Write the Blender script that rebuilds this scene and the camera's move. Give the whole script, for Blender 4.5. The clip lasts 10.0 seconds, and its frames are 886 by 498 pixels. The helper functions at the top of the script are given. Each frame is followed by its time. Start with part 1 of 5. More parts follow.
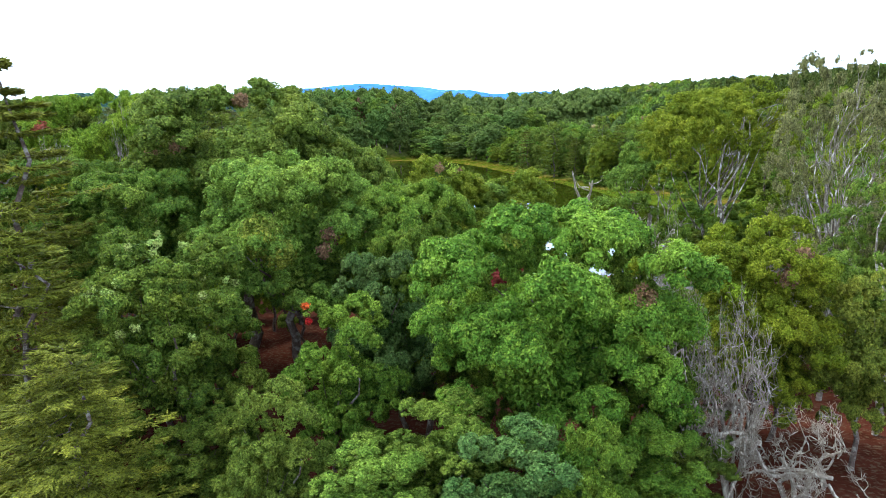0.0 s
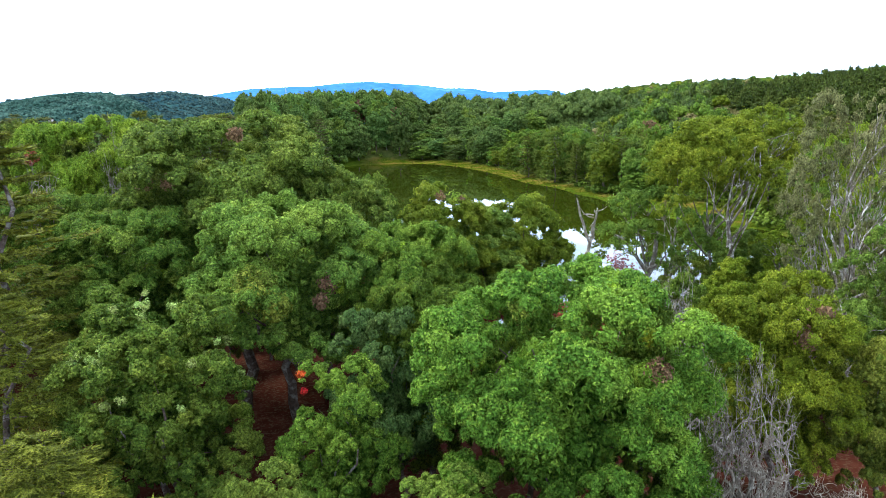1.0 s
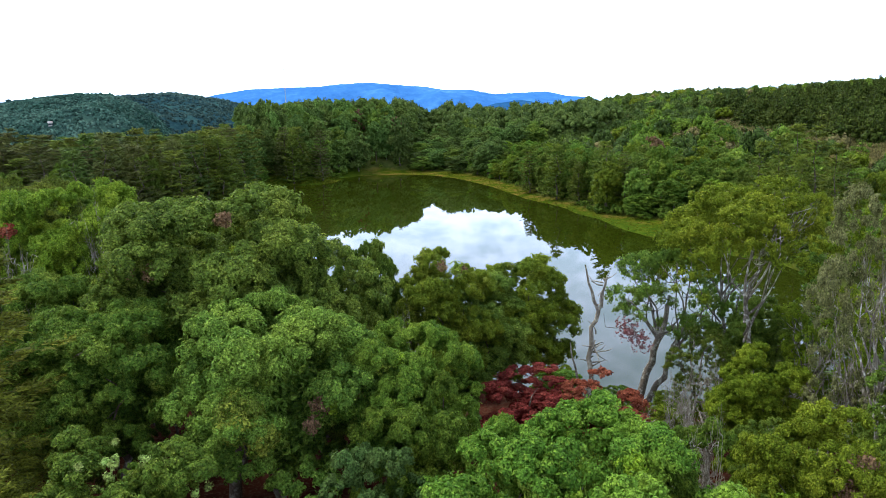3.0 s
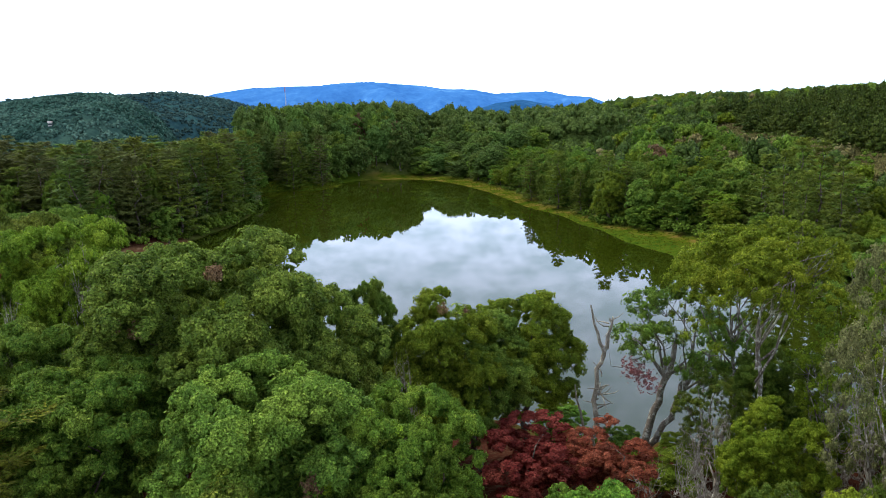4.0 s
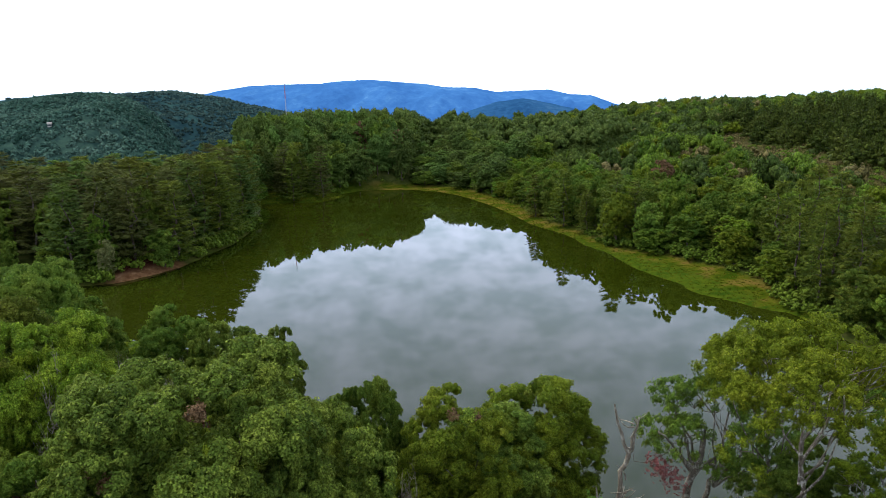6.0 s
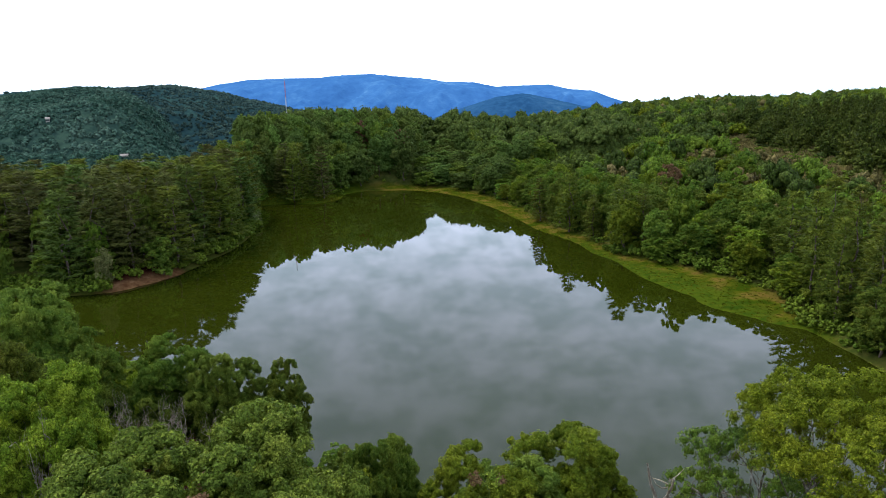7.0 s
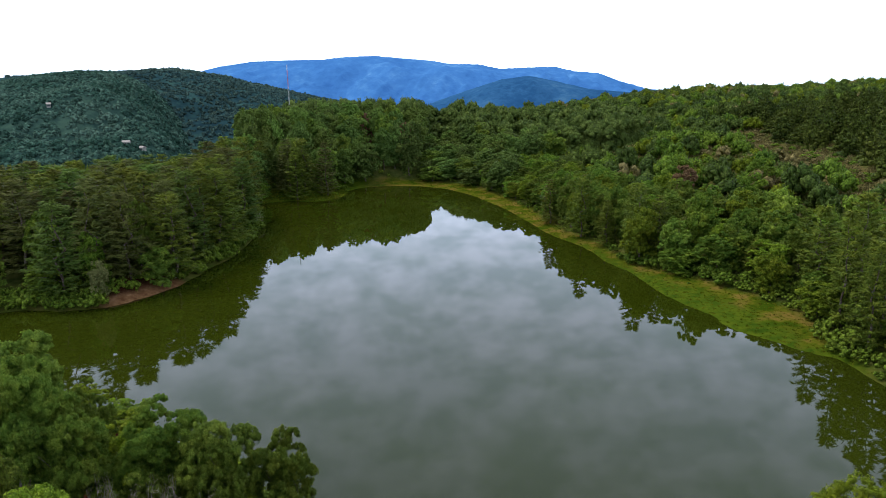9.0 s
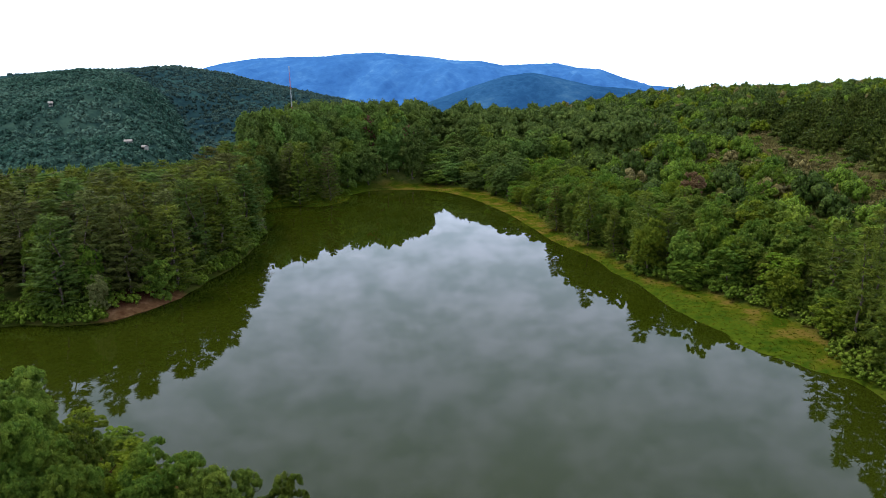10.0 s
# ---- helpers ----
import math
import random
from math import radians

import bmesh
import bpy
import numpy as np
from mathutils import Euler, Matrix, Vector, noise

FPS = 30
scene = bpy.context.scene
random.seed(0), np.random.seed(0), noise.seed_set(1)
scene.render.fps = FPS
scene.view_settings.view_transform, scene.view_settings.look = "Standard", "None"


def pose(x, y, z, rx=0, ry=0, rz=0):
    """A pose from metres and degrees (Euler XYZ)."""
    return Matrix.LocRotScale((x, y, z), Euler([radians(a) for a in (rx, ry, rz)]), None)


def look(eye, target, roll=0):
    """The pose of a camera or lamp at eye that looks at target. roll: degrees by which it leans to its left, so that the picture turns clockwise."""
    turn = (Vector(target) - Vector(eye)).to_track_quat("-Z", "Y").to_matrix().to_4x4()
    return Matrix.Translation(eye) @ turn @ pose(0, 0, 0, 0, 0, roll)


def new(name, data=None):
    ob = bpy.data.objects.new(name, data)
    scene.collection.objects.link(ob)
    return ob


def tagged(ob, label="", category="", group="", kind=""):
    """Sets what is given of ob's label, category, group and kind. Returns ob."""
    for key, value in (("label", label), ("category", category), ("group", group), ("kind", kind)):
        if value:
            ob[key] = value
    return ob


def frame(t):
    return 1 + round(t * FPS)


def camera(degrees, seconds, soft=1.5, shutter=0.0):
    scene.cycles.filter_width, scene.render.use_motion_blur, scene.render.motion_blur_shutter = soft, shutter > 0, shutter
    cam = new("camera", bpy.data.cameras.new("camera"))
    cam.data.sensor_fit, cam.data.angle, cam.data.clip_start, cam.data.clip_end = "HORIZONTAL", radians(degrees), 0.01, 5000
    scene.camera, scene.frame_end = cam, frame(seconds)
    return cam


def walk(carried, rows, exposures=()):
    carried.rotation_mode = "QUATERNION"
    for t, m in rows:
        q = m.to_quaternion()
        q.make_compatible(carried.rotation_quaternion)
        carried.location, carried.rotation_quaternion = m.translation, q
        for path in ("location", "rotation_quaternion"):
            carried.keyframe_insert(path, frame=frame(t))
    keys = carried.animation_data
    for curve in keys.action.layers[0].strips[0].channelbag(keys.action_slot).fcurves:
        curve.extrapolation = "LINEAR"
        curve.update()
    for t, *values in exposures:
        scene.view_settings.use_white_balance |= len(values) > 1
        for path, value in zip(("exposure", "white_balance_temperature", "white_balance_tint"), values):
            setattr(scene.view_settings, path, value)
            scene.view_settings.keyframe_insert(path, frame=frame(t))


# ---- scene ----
cam = camera(66.0, 10.0, soft=0.85)
# seconds, x, y, z, then the turns about x, y and z
ROWS = [
    (0.0, 0.000, 0.000, 17.017, 78.783, 2.052, -0.000),
    (0.5, 0.012, 0.777, 17.841, 78.706, 2.044, -0.000),
    (1.0, -0.030, 1.476, 18.724, 78.619, 2.020, -0.017),
    (1.5, -0.067, 2.111, 19.626, 78.613, 1.978, -0.045),
    (2.0, -0.080, 2.761, 20.522, 78.647, 1.913, -0.053),
    (2.5, -0.047, 3.510, 21.415, 78.690, 1.809, -0.019),
    (4.0, 0.001, 6.161, 24.381, 78.600, 1.522, 0.070),
    (4.5, -0.062, 7.105, 25.507, 78.564, 1.471, 0.073),
    (5.0, -0.154, 8.143, 26.588, 78.533, 1.467, 0.087),
    (5.5, -0.278, 9.298, 27.661, 78.447, 1.432, 0.110),
    (6.0, -0.383, 10.577, 28.735, 78.378, 1.409, 0.158),
    (7.5, -1.903, 15.320, 31.722, 77.528, 1.126, 0.127),
    (8.0, -2.121, 16.795, 32.737, 77.119, 1.112, 0.206),
    (8.5, -2.204, 18.272, 33.768, 76.822, 1.113, 0.336),
    (9.0, -2.289, 19.660, 34.795, 76.443, 1.148, 0.440),
    (9.5, -2.472, 21.031, 35.904, 76.244, 1.151, 0.541),
    (10.0, -2.728, 22.414, 37.017, 76.144, 1.197, 0.637),
]
walk(cam, [(t, pose(x, y, z, rx, ry, rz)) for t, x, y, z, rx, ry, rz in ROWS],
     exposures=[(0.0, 1.28, 5900, 9), (1.0, 1.20, 5900, 9), (2.5, 0.75, 5980, 9), (4.0, 0.36, 6180, 9), (4.5, 0.26, 6250, 9), (6.0, 0.12, 6380, 10), (10.0, 0.09, 6420, 10)])
import itertools
rng = np.random.default_rng(7)

# ---------------------------------------------------------------- world and light
world = bpy.data.worlds.new("overcast_sky")
scene.world = world
world.use_nodes = True
wn, wl = world.node_tree.nodes, world.node_tree.links
wn.clear()


def wnode(kind, **inputs):
    n = wn.new(kind)
    for key, value in inputs.items():
        n.inputs[key.replace("_", " ")].default_value = value
    return n


SUN_ELEVATION, SUN_ROTATION = radians(58), radians(-60)
sky = wn.new("ShaderNodeTexSky")
sky.sky_type, sky.sun_disc = "NISHITA", False
sky.sun_elevation, sky.sun_rotation = SUN_ELEVATION, SUN_ROTATION
sky_gain = wnode("ShaderNodeVectorMath")
sky_gain.operation = "SCALE"
sky_gain.inputs["Scale"].default_value = 0.12
wl.new(sky.outputs[0], sky_gain.inputs[0])
# cloud deck: direction laid on to a flat ceiling, so that clouds close up towards the horizon
coord = wn.new("ShaderNodeTexCoord")
split = wn.new("ShaderNodeSeparateXYZ")
wl.new(coord.outputs["Generated"], split.inputs[0])
lift = wn.new("ShaderNodeMath")
lift.operation = "MAXIMUM"
lift.inputs[1].default_value = 0.0
wl.new(split.outputs["Z"], lift.inputs[0])
lift2 = wn.new("ShaderNodeMath")
lift2.operation = "ADD"
lift2.inputs[1].default_value = 0.40
wl.new(lift.outputs[0], lift2.inputs[0])
flat = wn.new("ShaderNodeVectorMath")
flat.operation = "DIVIDE"
wl.new(coord.outputs["Generated"], flat.inputs[0])
wl.new(lift2.outputs[0], flat.inputs[1])
clouds = wnode("ShaderNodeTexNoise", Scale=13.0, Detail=6.0, Roughness=0.60, Distortion=0.0)
wl.new(flat.outputs[0], clouds.inputs["Vector"])
tone = wn.new("ShaderNodeValToRGB")
tone.color_ramp.elements[0].position, tone.color_ramp.elements[0].color = 0.37, (0.52, 0.64, 0.80, 1)
tone.color_ramp.elements[1].position, tone.color_ramp.elements[1].color = 0.64, (0.83, 0.93, 1.19, 1)
wl.new(clouds.outputs["Fac"], tone.inputs[0])
height = wn.new("ShaderNodeMapRange")
height.inputs["From Min"].default_value, height.inputs["From Max"].default_value = 0.0, 0.75
height.inputs["To Min"].default_value, height.inputs["To Max"].default_value = 2.2, 0.92
wl.new(split.outputs["Z"], height.inputs["Value"])
deck = wn.new("ShaderNodeVectorMath")
deck.operation = "SCALE"
wl.new(tone.outputs[0], deck.inputs[0])
wl.new(height.outputs[0], deck.inputs["Scale"])
cover = wn.new("ShaderNodeMix")
cover.data_type = "RGBA"
cover.inputs[0].default_value = 0.88
wl.new(sky_gain.outputs[0], cover.inputs[6])
wl.new(deck.outputs[0], cover.inputs[7])
back = wnode("ShaderNodeBackground", Strength=1.22)
wl.new(cover.outputs[2], back.inputs["Color"])
wout = wn.new("ShaderNodeOutputWorld")
wl.new(back.outputs[0], wout.inputs[0])

sun = new("sun", bpy.data.lights.new("sun", "SUN"))
sun.data.energy, sun.data.angle, sun.data.color = 2.5, radians(24), (1.0, 0.96, 0.88)
sun_from = Vector((math.cos(SUN_ELEVATION) * math.sin(SUN_ROTATION), math.cos(SUN_ELEVATION) * math.cos(SUN_ROTATION), math.sin(SUN_ELEVATION)))
sun.matrix_world = look(sun_from * 200, (0, 0, 0))


# ---------------------------------------------------------------- materials
def material(name, rough=0.6, spec=0.3):
    m = bpy.data.materials.new(name)
    m.use_nodes = True
    b = m.node_tree.nodes["Principled BSDF"]
    b.inputs["Roughness"].default_value = rough
    b.inputs["Specular IOR Level"].default_value = spec
    return m, m.node_tree.nodes, m.node_tree.links, b


def ramp(n, stops):
    r = n.new("ShaderNodeValToRGB")
    while len(r.color_ramp.elements) < len(stops):
        r.color_ramp.elements.new(0.5)
    for e, (p, c) in zip(r.color_ramp.elements, stops):
        e.position, e.color = p, (*c, 1)
    return r


def mixed(n, l, a, b, f, mode="MIX"):
    x = n.new("ShaderNodeMix")
    x.data_type, x.blend_type = "RGBA", mode
    for socket, value in ((0, f), (6, a), (7, b)):
        if isinstance(value, (int, float)):
            x.inputs[socket].default_value = value
        elif isinstance(value, tuple):
            x.inputs[socket].default_value = (*value, 1)
        else:
            l.new(value, x.inputs[socket])
    return x.outputs[2]


def noise_out(n, l, scale, detail=4.0, rough=0.55, vector=None):
    t = n.new("ShaderNodeTexNoise")
    t.inputs["Scale"].default_value, t.inputs["Detail"].default_value, t.inputs["Roughness"].default_value = scale, detail, rough
    if vector is not None:
        l.new(vector, t.inputs["Vector"])
    return t.outputs["Fac"]


def foliage(name, dark, mid, light, through_light=0.36, patch=0.45, fine=13.0, rough=0.65, spec=0.06):
    """Leaves: each leaf its own green, drifting from patch to patch of a crown and from tree to tree."""
    m, n, l, b = material(name, rough, spec)
    geo, info, tc = n.new("ShaderNodeNewGeometry"), n.new("ShaderNodeObjectInfo"), n.new("ShaderNodeTexCoord")
    each = ramp(n, ((0.0, dark), (0.55, mid), (1.0, light)))
    l.new(geo.outputs["Random Per Island"], each.inputs[0])
    area = ramp(n, ((0.32, dark), (0.5, mid), (0.7, light)))
    l.new(noise_out(n, l, patch, 3.0, 0.5, tc.outputs["Object"]), area.inputs[0])
    colour = mixed(n, l, each.outputs[0], area.outputs[0], 0.55)
    grain = ramp(n, ((0.34, (0.36, 0.36, 0.36)), (0.66, (1.55, 1.55, 1.55))))
    l.new(noise_out(n, l, fine, 2.0, 0.6, tc.outputs["Object"]), grain.inputs[0])
    colour = mixed(n, l, colour, grain.outputs[0], 1.0, "MULTIPLY")
    relief = n.new("ShaderNodeBump")
    relief.inputs["Strength"].default_value, relief.inputs["Distance"].default_value = 0.9, 0.6 / fine
    cells = n.new("ShaderNodeTexVoronoi")
    cells.inputs["Scale"].default_value = fine * 0.9
    l.new(tc.outputs["Object"], cells.inputs["Vector"])
    l.new(cells.outputs["Distance"], relief.inputs["Height"])
    relief.invert = True
    l.new(relief.outputs[0], b.inputs["Normal"])
    hue = n.new("ShaderNodeHueSaturation")
    l.new(colour, hue.inputs["Color"])
    for low, high, socket in ((0.485, 0.515, "Hue"), (0.78, 1.2, "Value")):
        r = n.new("ShaderNodeMapRange")
        r.inputs["To Min"].default_value, r.inputs["To Max"].default_value = low, high
        l.new(info.outputs["Random"], r.inputs["Value"])
        l.new(r.outputs[0], hue.inputs[socket])
    l.new(hue.outputs[0], b.inputs["Base Color"])
    if through_light:
        tr, mx = n.new("ShaderNodeBsdfTranslucent"), n.new("ShaderNodeMixShader")
        l.new(hue.outputs[0], tr.inputs["Color"])
        mx.inputs[0].default_value = through_light
        l.new(b.outputs[0], mx.inputs[1])
        l.new(tr.outputs[0], mx.inputs[2])
        l.new(mx.outputs[0], n["Material Output"].inputs["Surface"])
    return m


LEAF_BRIGHT = foliage("leaf_bright_green", (0.057, 0.117, 0.011), (0.120, 0.214, 0.022), (0.265, 0.346, 0.033))
LEAF_MID = foliage("leaf_mid_green", (0.063, 0.111, 0.016), (0.136, 0.209, 0.026), (0.278, 0.339, 0.044))
LEAF_DARK = foliage("leaf_dark_green", (0.048, 0.088, 0.011), (0.103, 0.160, 0.018), (0.237, 0.273, 0.033))
LEAF_TEAL = foliage("leaf_blue_green", (0.040, 0.092, 0.020), (0.084, 0.158, 0.036), (0.165, 0.236, 0.056))
LEAF_YELLOW = foliage("leaf_yellow_green", (0.096, 0.139, 0.019), (0.193, 0.257, 0.030), (0.384, 0.411, 0.048))
LEAF_OLIVE = foliage("leaf_olive_green", (0.073, 0.121, 0.009), (0.152, 0.213, 0.015), (0.286, 0.325, 0.025))
LEAF_LIME = foliage("leaf_lime_green", (0.087, 0.143, 0.008), (0.175, 0.249, 0.015), (0.343, 0.399, 0.026), 0.35)
LEAF_GREY = foliage("leaf_grey_lichen", (0.109, 0.125, 0.036), (0.209, 0.220, 0.072), (0.342, 0.345, 0.132), 0.35)
LEAF_RED = foliage("leaf_dark_red", (0.137, 0.027, 0.016), (0.273, 0.066, 0.036), (0.399, 0.135, 0.070))
NEEDLE_OLIVE = foliage("needle_olive", (0.051, 0.081, 0.009), (0.106, 0.137, 0.015), (0.206, 0.216, 0.021), 0.15, 0.25)
NEEDLE_DARK = foliage("needle_dark", (0.029, 0.054, 0.008), (0.059, 0.088, 0.012), (0.110, 0.135, 0.020), 0.15, 0.06, 1.5)
NEEDLE_YELLOW = foliage("needle_yellow_green", (0.057, 0.065, 0.007), (0.121, 0.126, 0.012), (0.224, 0.213, 0.020), 0.25, 0.5)
SCRUB = foliage("hillside_leaf", (0.044, 0.076, 0.008), (0.099, 0.139, 0.012), (0.184, 0.218, 0.023), 0.2, 0.045, 2.2)
SCRUB_BRIGHT = foliage("hillside_young_leaf", (0.076, 0.118, 0.006), (0.140, 0.194, 0.010), (0.229, 0.276, 0.017), 0.25, 0.045, 2.2)
# spur leaves: dark green with extra blue painted in as haze
SPUR_LEAF_HAZED = foliage("spur_tree_leaf", (0.013, 0.034, 0.022), (0.032, 0.066, 0.048), (0.072, 0.118, 0.086), 0.0, 0.012, 0.35, 1.0, 0.0)
WOOD_LEAF = foliage("wood_leaf", (0.062, 0.108, 0.019), (0.122, 0.188, 0.032), (0.225, 0.295, 0.054), 0.3, 0.2, 4.0)
WOOD_LEAF_DEEP = foliage("wood_leaf_deep", (0.050, 0.090, 0.018), (0.098, 0.155, 0.030), (0.185, 0.248, 0.050), 0.3, 0.2, 4.0)
HILL_LEAF = foliage("hill_wood_leaf", (0.030, 0.058, 0.010), (0.062, 0.100, 0.016), (0.120, 0.162, 0.028), 0.15, 0.05, 2.2)
# far ridge leaves: green shifted to blue to stand in for haze
RIDGE_LEAF_HAZED = foliage("ridge_tree_leaf", (0.018, 0.031, 0.024), (0.032, 0.062, 0.059), (0.067, 0.099, 0.073), 0.0, 0.0045, 0.35, 1.0, 0.0)
NEEDLE_BROWN = foliage("needle_brownish", (0.046, 0.060, 0.015), (0.095, 0.105, 0.021), (0.169, 0.168, 0.044), 0.15, 0.25)
NEEDLE_GREEN = foliage("needle_green", (0.040, 0.078, 0.014), (0.085, 0.140, 0.022), (0.164, 0.223, 0.037), 0.15, 0.25)
LEAF_SCARLET = foliage("petal_scarlet", (0.300, 0.030, 0.010), (0.480, 0.060, 0.018), (0.620, 0.130, 0.040))
LEAF_SHOOT = foliage("leaf_pale_shoot", (0.180, 0.260, 0.060), (0.300, 0.380, 0.090), (0.440, 0.500, 0.150))
LEAF_ROSE = foliage("leaf_rose", (0.170, 0.040, 0.045), (0.310, 0.090, 0.095), (0.440, 0.160, 0.160))
BANK_GRASS = foliage("bank_grass", (0.047, 0.077, 0.003), (0.105, 0.115, 0.006), (0.200, 0.158, 0.018), 0.3, 0.12, 3.0)
LEAF_PINK = foliage("leaf_dusty_pink", (0.120, 0.068, 0.036), (0.207, 0.118, 0.061), (0.306, 0.192, 0.094))
SCRUB_BROWN = foliage("dry_scrub", (0.108, 0.099, 0.029), (0.192, 0.161, 0.052), (0.294, 0.237, 0.094), 0.2, 0.08, 2.2)


def bark(name, dark, light, lichen):
    m, n, l, b = material(name, 0.9, 0.15)
    tc = n.new("ShaderNodeTexCoord")
    base = ramp(n, ((0.3, dark), (0.7, light)))
    l.new(noise_out(n, l, 9.0, 6.0, 0.65, tc.outputs["Object"]), base.inputs[0])
    spots = ramp(n, ((0.50, (0, 0, 0)), (0.62, (1, 1, 1))))
    l.new(noise_out(n, l, 3.4, 5.0, 0.65, tc.outputs["Object"]), spots.inputs[0])
    l.new(mixed(n, l, base.outputs[0], lichen, spots.outputs[0]), b.inputs["Base Color"])
    bump = n.new("ShaderNodeBump")
    bump.inputs["Strength"].default_value, bump.inputs["Distance"].default_value = 0.6, 0.03
    l.new(noise_out(n, l, 14.0, 5.0, 0.7, tc.outputs["Object"]), bump.inputs["Height"])
    l.new(bump.outputs[0], b.inputs["Normal"])
    return m


BARK = bark("bark_brown", (0.05, 0.035, 0.025), (0.14, 0.10, 0.075), (0.22, 0.20, 0.16))
BARK_PALE = bark("bark_pale_lichen", (0.085, 0.066, 0.044), (0.24, 0.195, 0.145), (0.52, 0.48, 0.39))
BARK_DEAD = bark("bark_dead_grey", (0.13, 0.10, 0.068), (0.31, 0.26, 0.19), (0.48, 0.43, 0.33))


def ground_material():
    m, n, l, b = material("forest_ground", 1.0, 0.0)
    geo = n.new("ShaderNodeNewGeometry")
    where = geo.outputs["Position"]

    def mask(name):
        a = n.new("ShaderNodeAttribute")
        a.attribute_name = name
        return a.outputs["Fac"]

    soil = ramp(n, ((0.3, (0.032, 0.010, 0.005)), (0.55, (0.062, 0.018, 0.010)), (0.75, (0.088, 0.034, 0.019))))
    l.new(noise_out(n, l, 0.9, 8.0, 0.65, where), soil.inputs[0])
    litter = ramp(n, ((0.52, (0, 0, 0)), (0.6, (1, 1, 1))))
    l.new(noise_out(n, l, 5.0, 5.0, 0.7, where), litter.inputs[0])
    soil_c = mixed(n, l, soil.outputs[0], (0.085, 0.050, 0.028), litter.outputs[0])
    under = ramp(n, ((0.35, (0.030, 0.046, 0.008)), (0.65, (0.085, 0.090, 0.022))))
    l.new(noise_out(n, l, 0.5, 7.0, 0.6, where), under.inputs[0])
    grass = ramp(n, ((0.40, (0.034, 0.058, 0.003)), (0.5, (0.078, 0.084, 0.006)), (0.60, (0.145, 0.100, 0.020))))
    l.new(noise_out(n, l, 0.22, 8.0, 0.65, where), grass.inputs[0])
    wet = ramp(n, ((0.35, (0.028, 0.056, 0.004)), (0.6, (0.064, 0.088, 0.006))))
    l.new(noise_out(n, l, 0.6, 6.0, 0.6, where), wet.inputs[0])
    tan = ramp(n, ((0.3, (0.055, 0.066, 0.014)), (0.55, (0.125, 0.095, 0.032)), (0.75, (0.18, 0.130, 0.058))))
    l.new(noise_out(n, l, 0.35, 8.0, 0.7, where), tan.inputs[0])
    c = mixed(n, l, under.outputs[0], soil_c, mask("soil"))
    c = mixed(n, l, c, grass.outputs[0], mask("grass"))
    c = mixed(n, l, c, wet.outputs[0], mask("wet"))
    c = mixed(n, l, c, tan.outputs[0], mask("scrub"))
    earth = ramp(n, ((0.35, (0.095, 0.042, 0.018)), (0.55, (0.170, 0.085, 0.038)), (0.72, (0.250, 0.150, 0.080))))
    l.new(noise_out(n, l, 0.8, 8.0, 0.7, where), earth.inputs[0])
    c = mixed(n, l, c, earth.outputs[0], mask("bank"))
    l.new(c, b.inputs["Base Color"])
    bump = n.new("ShaderNodeBump")
    bump.inputs["Strength"].default_value, bump.inputs["Distance"].default_value = 0.7, 0.15
    l.new(noise_out(n, l, 2.5, 8.0, 0.7, where), bump.inputs["Height"])
    l.new(bump.outputs[0], b.inputs["Normal"])
    return m


def water_material():
    m, n, l, b = material("pond_water", 0.012, 0.5)
    b.inputs["IOR"].default_value = 1.333
    geo = n.new("ShaderNodeNewGeometry")
    c = ramp(n, ((0.35, (0.017, 0.023, 0.001)), (0.65, (0.022, 0.028, 0.002))))
    l.new(noise_out(n, l, 0.03, 5.0, 0.6, geo.outputs["Position"]), c.inputs[0])
    l.new(c.outputs[0], b.inputs["Base Color"])
    bump = n.new("ShaderNodeBump")
    bump.inputs["Strength"].default_value, bump.inputs["Distance"].default_value = 0.03, 0.01
    l.new(noise_out(n, l, 1.6, 3.0, 0.5, geo.outputs["Position"]), bump.inputs["Height"])
    l.new(bump.outputs[0], b.inputs["Normal"])
    return m


def far_material(name, stops, scale, rough=1.0):
    m, n, l, b = material(name, rough, 0.0)
    geo = n.new("ShaderNodeNewGeometry")
    c = ramp(n, stops)
    fine = noise_out(n, l, scale * 7, 6.0, 0.7, geo.outputs["Position"])
    big = noise_out(n, l, scale, 6.0, 0.6, geo.outputs["Position"])
    add = n.new("ShaderNodeMix")
    add.inputs[0].default_value = 0.45
    l.new(big, add.inputs[2])
    l.new(fine, add.inputs[3])
    l.new(add.outputs[0], c.inputs[0])
    l.new(c.outputs[0], b.inputs["Base Color"])
    return m


GROUND, WATER = ground_material(), water_material()
# back ridge: haze is put into the blue-green colour itself
RIDGE_HAZED = far_material("hazy_ridge", ((0.40, (0.012, 0.030, 0.036)), (0.5, (0.020, 0.048, 0.050)), (0.60, (0.034, 0.074, 0.062))), 0.018)
# nearer spur: dark green, its bluish cast is painted haze
SPUR_HAZED = far_material("wooded_ridge", ((0.40, (0.012, 0.028, 0.024)), (0.5, (0.022, 0.046, 0.036)), (0.60, (0.040, 0.074, 0.052))), 0.018)
# mountain and foothill: the blue is distance haze painted into the base colour
HAZE_BLUE = far_material("distant_mountain", ((0.38, (0.034, 0.115, 0.290)), (0.52, (0.050, 0.155, 0.355)), (0.60, (0.072, 0.195, 0.395)), (0.68, (0.130, 0.270, 0.450))), 0.0035)
HAZE_BLUE_NEAR = far_material("distant_foothill", ((0.42, (0.016, 0.062, 0.140)), (0.54, (0.026, 0.088, 0.180)), (0.66, (0.050, 0.125, 0.210))), 0.006)


